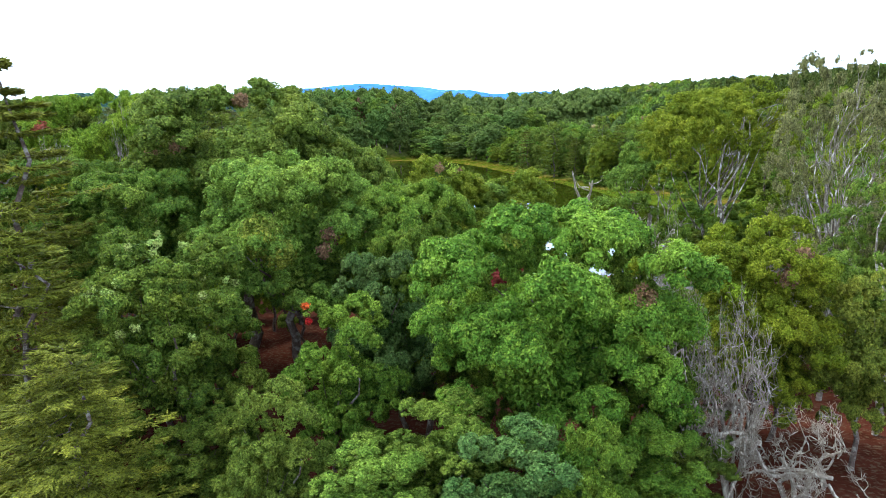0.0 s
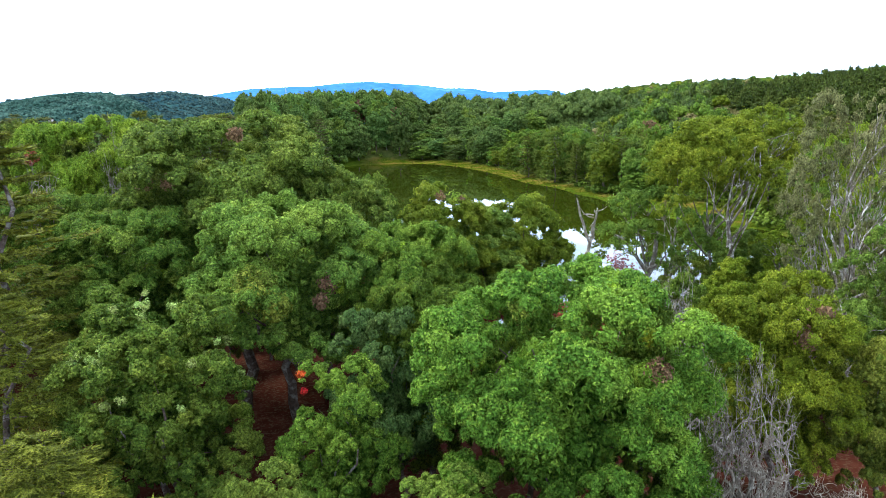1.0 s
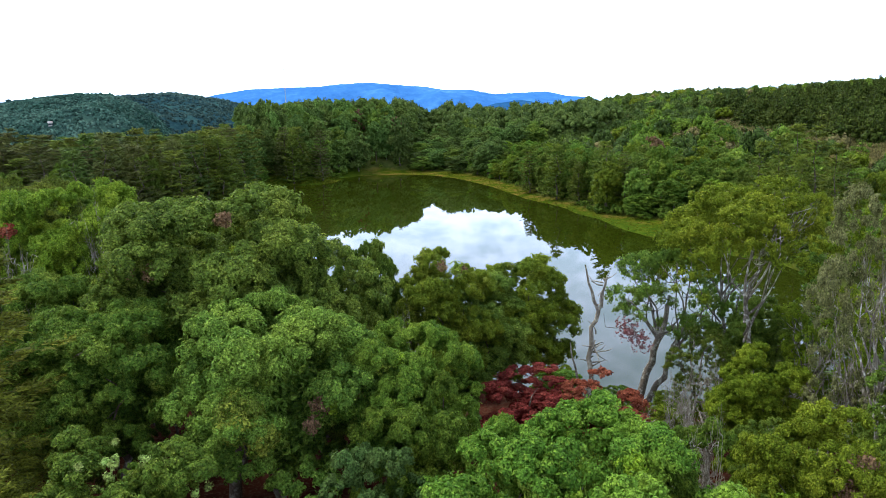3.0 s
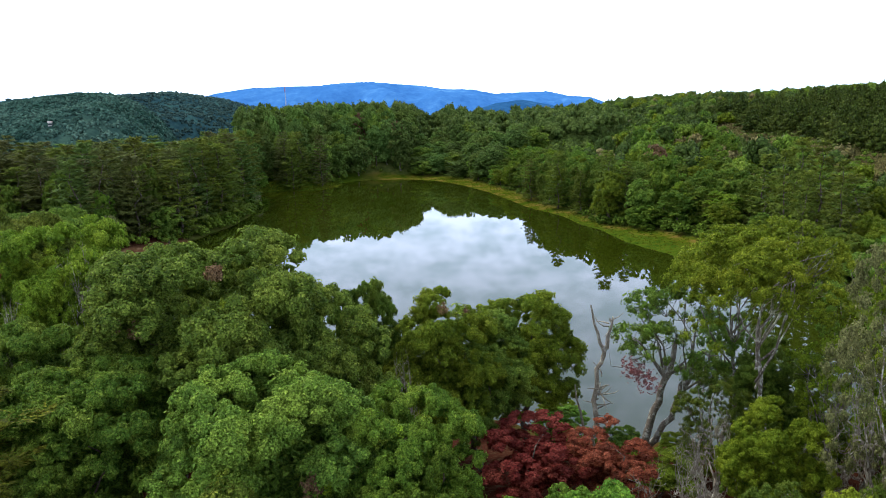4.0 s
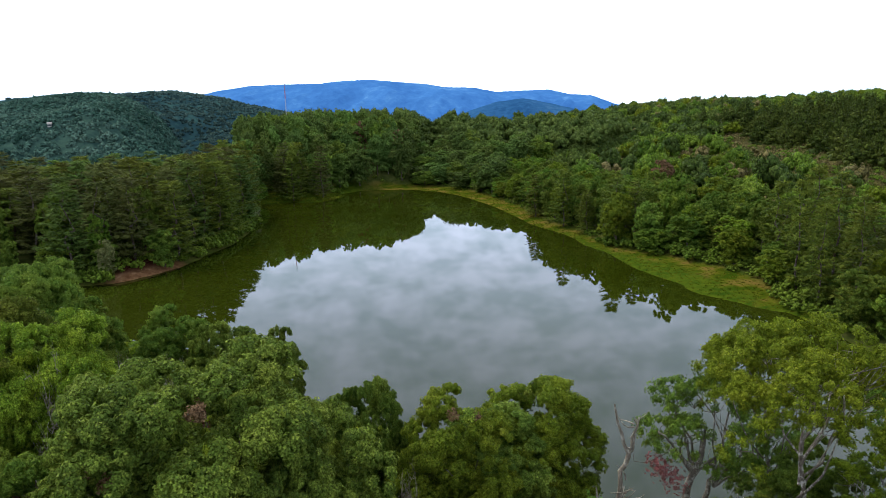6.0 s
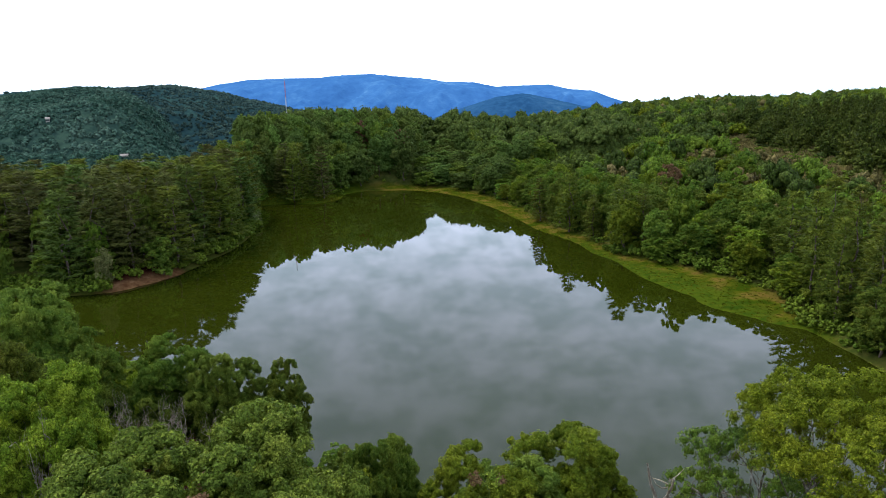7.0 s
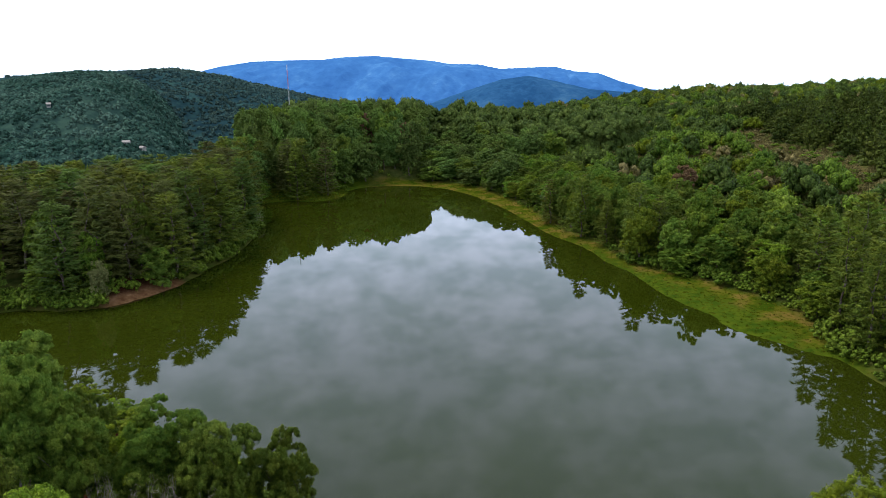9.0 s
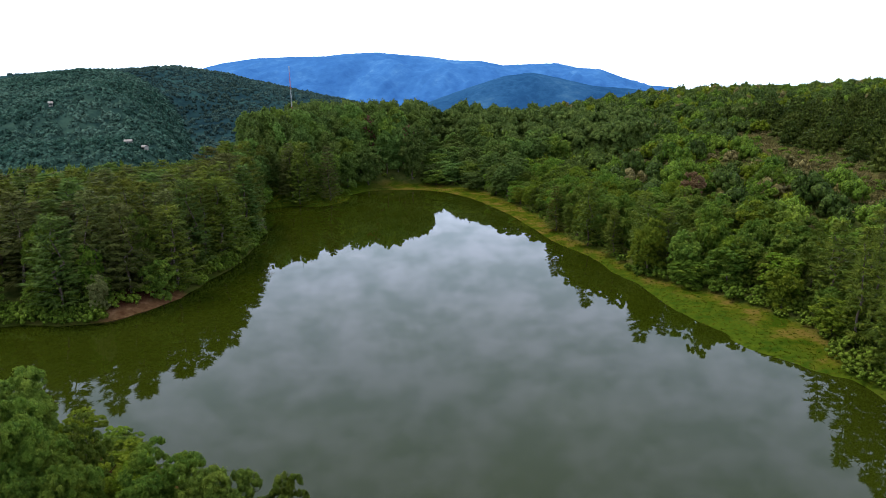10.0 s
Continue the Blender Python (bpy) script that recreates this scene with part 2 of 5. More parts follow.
# ---------------------------------------------------------------- mesh helpers
def mesh_of(name, verts, faces, mat, smooth=False):
    """A mesh from arrays of corners and of equal-sided faces."""
    verts, faces = np.asarray(verts, np.float32), np.asarray(faces, np.int32)
    me = bpy.data.meshes.new(name)
    me.vertices.add(len(verts))
    me.vertices.foreach_set("co", verts.ravel())
    m, k = faces.shape
    me.loops.add(m * k)
    me.loops.foreach_set("vertex_index", faces.ravel())
    me.polygons.add(m)
    me.polygons.foreach_set("loop_start", np.arange(0, m * k, k, dtype=np.int32))
    if smooth:
        me.polygons.foreach_set("use_smooth", np.ones(m, dtype=bool))
    me.materials.append(mat)
    me.update(calc_edges=True)
    return me


def unit(v):
    return v / np.maximum(np.linalg.norm(v, axis=-1, keepdims=True), 1e-9)


def leaf_tris(pos, nrm, length, width, rg, along=None):
    """Small pointed sprays, three corners each; along gives the way they point."""
    n = len(pos)
    nrm = unit(nrm)
    t = rg.normal(size=(n, 3)) if along is None else along + rg.normal(size=(n, 3)) * 0.3
    t = unit(t - (t * nrm).sum(1, keepdims=True) * nrm)
    b = np.cross(nrm, t)
    ls, ws = length * rg.uniform(0.7, 1.3, (n, 1)), width * rg.uniform(0.7, 1.3, (n, 1))
    v = np.stack([pos - b * ws * 0.5, pos + b * ws * 0.5, pos + t * ls], 1).reshape(-1, 3)
    return v, np.arange(3 * n).reshape(n, 3)


def rosettes(pos, nrm, size, rg):
    """Leaf sprays seen face on: three short rounded leaves spread from one stalk."""
    n = len(pos)
    nrm = unit(nrm)
    t = rg.normal(size=(n, 3))
    t = unit(t - (t * nrm).sum(1, keepdims=True) * nrm)
    b = np.cross(nrm, t)
    r = size * rg.uniform(0.65, 1.35, (n, 1))
    out = []
    for a in (0.0, 2.1, 4.2):
        for off, far_off, dip in ((-0.62, 1.0, 0.25), (0.62, 1.0, 0.25)):
            w = t * math.cos(a + off) + b * math.sin(a + off)
            out.append(pos + w * r * far_off - nrm * r * dip)
    ring = np.stack([pos + nrm * r * 0.25] + out, 1).reshape(-1, 3)
    i = np.arange(n)[:, None] * 7
    return ring, np.concatenate([i + [0, 1, 2], i + [0, 3, 4], i + [0, 5, 6]], 1).reshape(-1, 3)


def ball(rounds):
    """Corners and faces of a round-cut ball."""
    bm = bmesh.new()
    bmesh.ops.create_icosphere(bm, subdivisions=rounds, radius=1.0)
    v = np.array([q.co[:] for q in bm.verts])
    f = np.array([[q.index for q in face.verts] for face in bm.faces])
    bm.free()
    return v, f


BALLS = {1: ball(1), 2: ball(2)}


def heaps(centres, radii, rg, rounds, flat=0.8, rough=0.22):
    """Uneven rounded tufts, one at each centre."""
    v, f = BALLS[rounds]
    n, k = len(centres), len(v)
    swell = 1 + rg.normal(size=(n, k, 1)) * rough
    q = centres[:, None] + v[None] * swell * np.asarray(radii)[:, None, None] * np.array([1, 1, flat])
    return q.reshape(-1, 3), (f[None] + np.arange(n)[:, None, None] * k).reshape(-1, 3)


def sphere_dirs(n, rg):
    return unit(rg.normal(size=(n, 3)))


def fib_dirs(n, low, rg):
    """n even directions on a ball, cut below height low."""
    k = np.arange(n) + 0.5
    z = 1 - (1 - low) * k / n
    a = k * 2.39996 + rg.uniform(0, 6.28)
    r = np.sqrt(np.maximum(0, 1 - z * z))
    return np.stack([r * np.cos(a), r * np.sin(a), z], 1) 


def tube(points, radii, sides=6):
    """A tapered limb along points."""
    p = np.asarray(points, float)
    d = unit(np.gradient(p, axis=0))
    ref = np.where(np.abs(d[:, 2:3]) > 0.9, [[1.0, 0, 0]], [[0, 0, 1.0]])
    u = unit(np.cross(d, ref))
    w = np.cross(d, u)
    a = np.arange(sides) * 2 * np.pi / sides
    ring = u[:, None] * np.cos(a)[None, :, None] + w[:, None] * np.sin(a)[None, :, None]
    v = (p[:, None] + ring * np.asarray(radii)[:, None, None]).reshape(-1, 3)
    i = (np.arange(len(p) - 1)[:, None] * sides + np.arange(sides)[None]).ravel()
    j = (np.arange(len(p) - 1)[:, None] * sides + (np.arange(sides) + 1)[None] % sides).ravel()
    return v, np.stack([i, j, j + sides, i + sides], 1)


def joined(pieces):
    vs, fs, k = [], [], 0
    for v, f in pieces:
        vs.append(v)
        fs.append(f + k)
        k += len(v)
    return np.concatenate(vs), np.concatenate(fs)


def limb(a, b, r0, r1, rg, sag=0.12, steps=6, sides=6):
    """A bent limb from a to b."""
    a, b = np.asarray(a, float), np.asarray(b, float)
    s = np.linspace(0, 1, steps)[:, None]
    size = np.linalg.norm(b - a)
    bend = rg.normal(size=3) * size * sag
    wig = rg.normal(size=(steps, 3)) * size * 0.025
    wig[0] = wig[-1] = 0
    p = a + (b - a) * s + bend * np.sin(np.pi * s) + wig
    return tube(p, np.linspace(r0, r1, steps), sides)


# ---------------------------------------------------------------- the lie of the land
SHORE = np.array([(47, 95), (46, 76), (40, 58), (28, 50), (12, 53), (0, 60), (-12, 66), (-22, 74), (-32, 84), (-46, 92), (-62, 97), (-90, 101), (-125, 106),
                  (-135, 115), (-125, 124), (-77, 126.4), (-70, 127), (-61, 125.7), (-55.6, 131), (-50.5, 143), (-48.6, 161), (-48.4, 174), (-51.5, 195),
                  (-60, 216), (-62, 226), (-54, 233), (-44, 228), (-36.5, 240), (-38, 252), (-31, 260), (-15, 262), (-3, 251.5), (10.3, 221), (16.4, 200),
                  (21, 180), (25, 166), (29.7, 150), (33, 132), (35.2, 120), (38, 111), (41, 106), (45.2, 103)], float)


def rounded(poly, rounds=2):
    for _ in range(rounds):
        nxt = np.roll(poly, -1, axis=0)
        poly = np.stack([0.75 * poly + 0.25 * nxt, 0.25 * poly + 0.75 * nxt], 1).reshape(-1, 2)
    return poly


SHORE = rounded(SHORE)
wobble = np.random.default_rng(5).normal(size=len(SHORE))
wobble = (wobble + np.roll(wobble, 1) + np.roll(wobble, -1)) * 0.38
way = np.roll(SHORE, -1, axis=0) - np.roll(SHORE, 1, axis=0)
SHORE = SHORE + np.column_stack([way[:, 1], -way[:, 0]]) / np.linalg.norm(way, axis=1)[:, None] * wobble[:, None]


def shore_distance(x, y):
    """Metres from the pond's edge, minus inside the pond."""
    x, y = np.asarray(x, float).ravel(), np.asarray(y, float).ravel()
    best, inside = np.full(len(x), 1e9), np.zeros(len(x), bool)
    for (ax, ay), (bx, by) in zip(SHORE, np.roll(SHORE, -1, axis=0)):
        ex, ey = bx - ax, by - ay
        k = np.clip(((x - ax) * ex + (y - ay) * ey) / (ex * ex + ey * ey), 0, 1)
        best = np.minimum(best, (x - ax - k * ex) ** 2 + (y - ay - k * ey) ** 2)
        cross = (ay > y) != (by > y)
        inside ^= cross & (x < ex * (y - ay) / (ey if abs(ey) > 1e-9 else 1e-9) + ax)
    return np.where(inside, -1, 1) * np.sqrt(best)


def step(a, b, v):
    k = np.clip((v - a) / (b - a), 0, 1)
    return k * k * (3 - 2 * k)


def waves(x, y, size, seed):
    """Soft rolling unevenness between -1 and 1."""
    g = np.random.default_rng(seed)
    out = 0
    for _ in range(5):
        a, p, s = g.uniform(0, 6.28), g.uniform(0, 6.28), size * g.uniform(0.6, 1.6)
        out = out + np.sin((x * np.cos(a) + y * np.sin(a)) * 6.28 / s + p)
    return out / 5


BANK_Y = (96, 101, 104, 110, 116, 124, 130, 137, 141, 147, 155, 170, 190, 205, 240, 265)
BANK_WIDE = (0.5, 0.8, 2.5, 8, 11.5, 11.5, 10.5, 8, 5.5, 2.8, 3.5, 4, 5, 5.5, 7.5, 7.5)


def bank_width(y):
    """How far the open grass reaches from the pond's far edge."""
    return np.interp(y, BANK_Y, BANK_WIDE)


def land(x, y, d=None):
    """Height of the ground."""
    shape = np.shape(x)
    x, y = np.asarray(x, float).ravel(), np.asarray(y, float).ravel()
    d = shore_distance(x, y) if d is None else d
    o = np.maximum(d, 0)
    near = 4.6 * (1 - np.exp(-o / 26)) + 0.02 * o
    spit = 5.5 * (1 - np.exp(-o / 12))
    grass = np.where(x > -30, np.maximum(bank_width(y), 3.5), 4.0)
    flat = np.maximum(o - grass, 0)
    hill = 30.5 * (1 - np.exp(-flat / 150)) + 0.06 * np.minimum(o, grass)
    hill = hill + 7.0 * step(3, 24, o) * (1 - 0.7 * step(38, 75, o)) * step(232, 250, y) * step(-8, -20, x) * step(-98, -78, x)
    hill = hill + 2.0 * step(45, 165, o) * (1 - 0.6 * step(170, 300, o)) * step(0, 60, x)
    w_near = step(112, 92, y) * step(85, 50, x)
    w_spit = step(-40, -55, x) * step(108, 118, y) * step(262, 236, y)
    z = hill * (1 - w_near) * (1 - w_spit) + near * w_near + spit * w_spit * (1 - w_near)
    fall = step(0, 1, (y - 330 - 0.75 * np.maximum(x + 10, 0)) / 190)
    fall = np.maximum(fall, step(-120, -320, x) * step(60, 150, y))
    z = z * (1 - fall) - 75 * fall
    back = step(-72, -100, x) * step(165, 260, y)
    z = z - back * (z + 6) * (z > -6)
    z = z + waves(x, y, 22, 3) * 0.35 * step(3, 14, o) + waves(x, y, 70, 4) * 1.2 * step(30, 80, o) * (1 - w_near)
    z = np.where(d < 0, np.maximum(-1.6, d * 0.22), z + 0.10 * np.minimum(o, 1))
    far = step(600, 1500, np.hypot(x, y - 100))
    z = z * (1 - far) - 85 * far * step(-300, 300, y) - 5 * far * (1 - step(-300, 300, y))
    return z.reshape(shape)


def spread(edge, fine, count, far):
    """Grid lines: even steps within edge, then ever wider ones out to far."""
    inner = np.arange(edge[0], edge[1] + fine / 2, fine)
    out = np.geomspace(fine, far, count)
    return np.concatenate([(edge[0] - np.cumsum(out)[::-1]), inner, edge[1] + np.cumsum(out)])


gx, gy = spread((-130, 200), 1.6, 26, 1200), spread((-10, 330), 1.6, 26, 1200)
X, Y = np.meshgrid(gx, gy)
D = shore_distance(X, Y)
Z = land(X, Y, D)
nx, ny = len(gx), len(gy)
ii = (np.arange(ny - 1)[:, None] * nx + np.arange(nx - 1)[None]).ravel()
ground = new("ground", mesh_of("ground", np.stack([X.ravel(), Y.ravel(), Z.ravel()], 1), np.stack([ii, ii + 1, ii + nx + 1, ii + nx], 1), GROUND, True))
tagged(ground, "red forest soil and grassy banks round a pond", "ground", kind="structure")
fx, fy = X.ravel(), Y.ravel()
ragged = waves(fx, fy, 9, 11) * 1.3 + waves(fx, fy, 4, 12) * 0.6
right_bank = step(-40, -20, fx) * step(93, 99, fy)
WIDE = bank_width(fy)
grass_zone = step(1.8, -0.6, D - WIDE + ragged * 0.8) * right_bank + step(2.0, 0.8, D + ragged * 0.3) * (1 - right_bank) * 0.25
spit_grass = step(10, 7, D + ragged) * step(-70, -62, fx) * step(220, 226, fy) * step(-28, -36, fx)
wet_zone = step(0.62, 0.42, (D + ragged * 0.6) / np.maximum(WIDE, 3)) * right_bank * step(22, 30, fx)
bare_point = step(9, 5.5, np.hypot(fx + 54.5, (fy - 132) * 0.75) + ragged * 0.8)
soil_zone = np.maximum(step(104, 92, fy) * (1 - step(34, 40, fx) * step(66, 74, fy)), bare_point)
strip = step(10, 5, np.abs(fx - 95 - (fy - 200) * 0.06 + waves(fx, fy, 30, 9) * 4)) * step(120, 150, fy) * step(275, 255, fy)
tan_zone = np.clip(strip * 0.65 + 0.5 * step(25, 60, D) * step(50, 70, fx) * step(-0.1, 0.4, waves(fx, fy, 25, 8)), 0, 1)
for name, values in (("grass", np.maximum(grass_zone, spit_grass)), ("wet", np.maximum(wet_zone, spit_grass)), ("soil", soil_zone * (1 - grass_zone)), ("scrub", tan_zone), ("bank", bare_point * step(2.8, 1.2, D + ragged * 0.5))):
    a = ground.data.attributes.new(name, "FLOAT", "POINT")
    a.data.foreach_set("value", np.clip(values, 0, 1).astype(np.float32))


def on_grid(values, x, y):
    """A value of the ground's grid at a place."""
    i, j = min(max(int(np.searchsorted(gx, x)) - 1, 0), nx - 2), min(max(int(np.searchsorted(gy, y)) - 1, 0), ny - 2)
    u, w = (x - gx[i]) / (gx[i + 1] - gx[i]), (y - gy[j]) / (gy[j + 1] - gy[j])
    v = values.reshape(ny, nx)
    return float((v[j, i] * (1 - u) + v[j, i + 1] * u) * (1 - w) + (v[j + 1, i] * (1 - u) + v[j + 1, i + 1] * u) * w)


def ground_at(x, y):
    return on_grid(Z, x, y)


def off_shore(x, y):
    return on_grid(D, x, y)


# the pond: one sheet whose rim lies just under the banks
inner_rim = SHORE + unit(SHORE - np.array([[-5, 150]])) * 2.0
me = bpy.data.meshes.new("water")
bm = bmesh.new()
bm.faces.new([bm.verts.new((px, py, 0)) for px, py in inner_rim])
bm.normal_update()
if bm.faces[:][0].normal.z < 0:
    bmesh.ops.reverse_faces(bm, faces=bm.faces[:])
bmesh.ops.triangulate(bm, faces=bm.faces[:])
bm.to_mesh(me)
bm.free()
me.materials.append(WATER)
tagged(new("water", me), "calm olive-green pond mirroring trees and clouds", "water", kind="structure")


def heightfield(name, xs, ys, fn, mat, label):
    x, y = np.meshgrid(xs, ys)
    z = fn(x, y)
    nx = len(xs)
    i = (np.arange(len(ys) - 1)[:, None] * nx + np.arange(nx - 1)[None]).ravel()
    ob = new(name, mesh_of(name, np.stack([x.ravel(), y.ravel(), z.ravel()], 1), np.stack([i, i + 1, i + nx + 1, i + nx], 1), mat, True))
    return tagged(ob, label, "mountain", kind="structure")


def bumps(x, y, size, seed):
    """Round tree crowns seen from afar: the nearest of scattered domes."""
    g = np.random.default_rng(seed)
    table = g.uniform(0, 1, (64, 64, 3))
    cx, cy = np.floor(x / size).astype(int), np.floor(y / size).astype(int)
    best = np.zeros_like(x)
    for dx, dy in itertools.product((-1, 0, 1), repeat=2):
        t = table[(cx + dx) % 64, (cy + dy) % 64]
        r = np.hypot(x / size - cx - dx - t[..., 0], y / size - cy - dy - t[..., 1])
        best = np.maximum(best, (0.6 + 0.4 * t[..., 2]) * np.sqrt(np.maximum(0, 1 - (r / 0.95) ** 2)))
    return best


RIDGE_X = (-1500, -1100, -862, -760, -642, -588, -533, -491, -428, -375, -322, -259, -195, -131, 0)
RIDGE_Z = (10, 20, 48, 60, 67, 71, 75, 72, 59, 46, 34, 19, 4, -7, -50)


def ridge_height(x, y):
    crest = np.interp(x, RIDGE_X, RIDGE_Z) - 5
    across = step(650, 1350, y + waves(x, y, 400, 21) * 90 + 50 * np.sin(x / 60))
    rib = (waves(x, y, 260, 22) * 22 + waves(x, y, 120, 25) * 9) * across * (1 - across) * 4
    z = -70 + (crest + 70) * across ** 0.7 + rib
    return z - step(1350, 1700, y) * 60 + bumps(x, y, 13.0, 23) * 3.5 + bumps(x, y, 7.0, 24) * 2


heightfield("back_ridge", np.arange(-1300, -20, 3.8), np.concatenate([np.arange(650, 1400, 3.8), np.arange(1400, 1700, 25)]), ridge_height, RIDGE_HAZED, "forested ridge with haze painted into its blue-green")

SPUR_X = (-1570, -1050, -834, -663, -612, -537, -495, -464, -440, -418, -389, -330, -200)
SPUR_Z = (2, 25, 37, 51, 58, 62, 61, 50, 36, 10, -30, -66, -72)


def spur_height(x, y):
    crest = np.interp(x * 1050 / np.clip(y, 700, 1250), SPUR_X, SPUR_Z) - 5
    across = step(360, 1050, y + waves(x, y, 300, 26) * 50 + 30 * np.sin(x / 45))
    rib = (waves(x, y, 200, 27) * 14 + waves(x, y, 90, 28) * 6) * across * (1 - across) * 4
    return -68 + (crest + 68) * across ** 0.7 + rib - step(1050, 1250, y) * 50 + bumps(x, y, 11.0, 29) * 4 + bumps(x, y, 6.0, 30) * 2


heightfield("wooded_ridge", np.arange(-1150, -130, 4.5), np.concatenate([np.arange(360, 1080, 4.5), np.arange(1080, 1250, 15)]), spur_height, SPUR_HAZED, "dark green forested ridge, bluish tint painted for haze")

MTN_X = (-2600, -1800, -1400, -1211, -1110, -954, -773, -619, -521, -362, -216, -91, 5, 143, 254, 379, 518, 615, 726, 839, 924, 1021, 1204, 2400)
MTN_Z = (-20, 40, 90, 119, 143, 162, 166, 165, 174, 178, 162, 151, 133, 128, 104, 107, 109, 85, 75, 27, -1, -11, -48, -90)


def mountain_height(x, y):
    crest = np.interp(x, MTN_X, MTN_Z)
    k = step(2500, 3500, y)
    rib = (waves(x, y, 500, 31) * 40 + waves(x, y, 190, 32) * 26 + np.abs(waves(x, y, 110, 35)) * 24) * k * (1 - k) * 4
    return -120 + (crest + 120) * k + rib + (waves(x, y, 45, 33) * 2.0 + waves(x, y, 25, 34) * 1.2) * k - step(3500, 4200, y) * 200


heightfield("blue_mountain", np.arange(-2600, 2400, 14.0), np.concatenate([np.arange(2500, 3520, 22), np.arange(3540, 4200, 80)]), mountain_height, HAZE_BLUE, "distant mountain with blue haze painted into its colour")

HILL_X = (-1000, -335, -209, -83, 63, 188, 291, 384, 519, 664, 831, 1600)
HILL_Z = (-110, -75, -60, -38, 11, 48, 60, 40, 7, -7, -34, -100)


def foothill_height(x, y):
    crest = np.interp(x, HILL_X, HILL_Z)
    k = step(2050, 2600, y)
    return -115 + (crest + 115) * k + (waves(x, y, 240, 41) * 22 + np.abs(waves(x, y, 100, 43)) * 18) * k * (1 - k) * 4 + waves(x, y, 40, 42) * 1.8 * k - step(2600, 2900, y) * 120


heightfield("blue_foothill", np.arange(-900, 1500, 12.0), np.arange(2050, 2900, 18.0), foothill_height, HAZE_BLUE_NEAR, "foothill before the mountain, painted blue-green for haze")


# ---------------------------------------------------------------- kinds of tree
def clad(g, centres, sizes, ways, tufts, leaves, size, gap=0.0, core=0.8, rounds=1, under=-0.3, flat=0.75):
    """Lobes of a crown: each a cap of rounded tufts clad in sprays of leaves, shaded below."""
    spots, radii, outs = [], [], []
    for c, r, out in zip(centres, sizes, ways):
        td = unit(fib_dirs(tufts, under, g) + g.normal(size=(tufts, 3)) * 0.22 + unit(out) * 0.3)
        keep = g.uniform(size=tufts) > gap
        spots.append((c + td * r * np.array([1, 1, flat]) * g.uniform(0.72, 1.02, (tufts, 1)))[keep])
        radii.append((r * g.uniform(0.26, 0.50, tufts) * (9 / tufts) ** 0.4)[keep])
        outs.append(td[keep])
    spots, radii, outs = np.concatenate(spots), np.concatenate(radii), np.concatenate(outs)
    each = np.clip(leaves * (radii / radii.mean()) ** 2, leaves * 0.3, leaves * 2.6).astype(int)
    n = int(each.sum())
    s = unit(sphere_dirs(n, g) + np.repeat(outs, each, axis=0) * 0.55 + np.array([0, 0, 0.45]))
    deep = 0.66 if core > 0.5 else 0.35
    reach = deep + (1.14 - deep) * g.uniform(0, 1, (n, 1)) + 0.28 * (g.uniform(size=(n, 1)) > 0.93)
    p = np.repeat(spots, each, axis=0) + s * np.repeat(radii, each)[:, None] * reach * np.array([1, 1, 0.85])
    pieces = [rosettes(p, s + g.normal(size=(n, 3)) * 0.42 + np.array([0, 0, 0.2]), size, g)]
    if core:
        pieces.append(heaps(spots, radii * core * 0.85, g, rounds, 0.8, 0.12))
    return pieces


def broad_crown(seed, radius, tall, base, lobes, tufts, leaves, size, rounds=1, low=-0.35, lobe_size=0.36, gap=0.0, core=0.8, under=-0.3):
    """A domed crown: lobes set round a dome. Also the lobes' middles."""
    g = np.random.default_rng(seed)
    d = unit(fib_dirs(lobes, low, g) + g.normal(size=(lobes, 3)) * 0.15)
    half = (tall - base) / 2
    d = d * ((1 - np.minimum(np.abs(d[:, 2:]), 0.97) ** 2.8) ** (1 / 2.8) / np.sqrt(1 - np.minimum(np.abs(d[:, 2:]), 0.97) ** 2)) ** np.array([1, 1, 0])
    middle = np.array([0, 0, base + half])
    reach = g.uniform(0.68, 0.95, (lobes, 1))
    centres = middle + d * reach * np.array([radius, radius, half])
    centres[:, 2] = np.minimum(centres[:, 2], base + half * 1.84)
    sizes = radius * lobe_size * g.uniform(0.65, 1.3, lobes)
    pieces = clad(g, centres, sizes, d, tufts, leaves, size, gap, core, rounds, under)
    if core and not gap:
        n = len(pieces[0][1]) // 12
        p = middle + sphere_dirs(n, g) * g.uniform(0.1, 0.5, (n, 1)) * np.array([radius, radius, half])
        pieces.append(rosettes(p, g.normal(size=(n, 3)) + np.array([0, 0, 0.6]), size * 2.0, g))
    v, f = joined(pieces)
    wide = radius * (1.08 if gap else 1.16) / np.percentile(np.hypot(v[:, 0], v[:, 1]), 98)
    high = (tall - base) / (np.percentile(v[:, 2], 99.5) - base)
    grow = np.array([wide, wide, high])
    rise = np.array([0, 0, base * (1 - high)])
    return v * grow + rise, f, centres * grow + rise


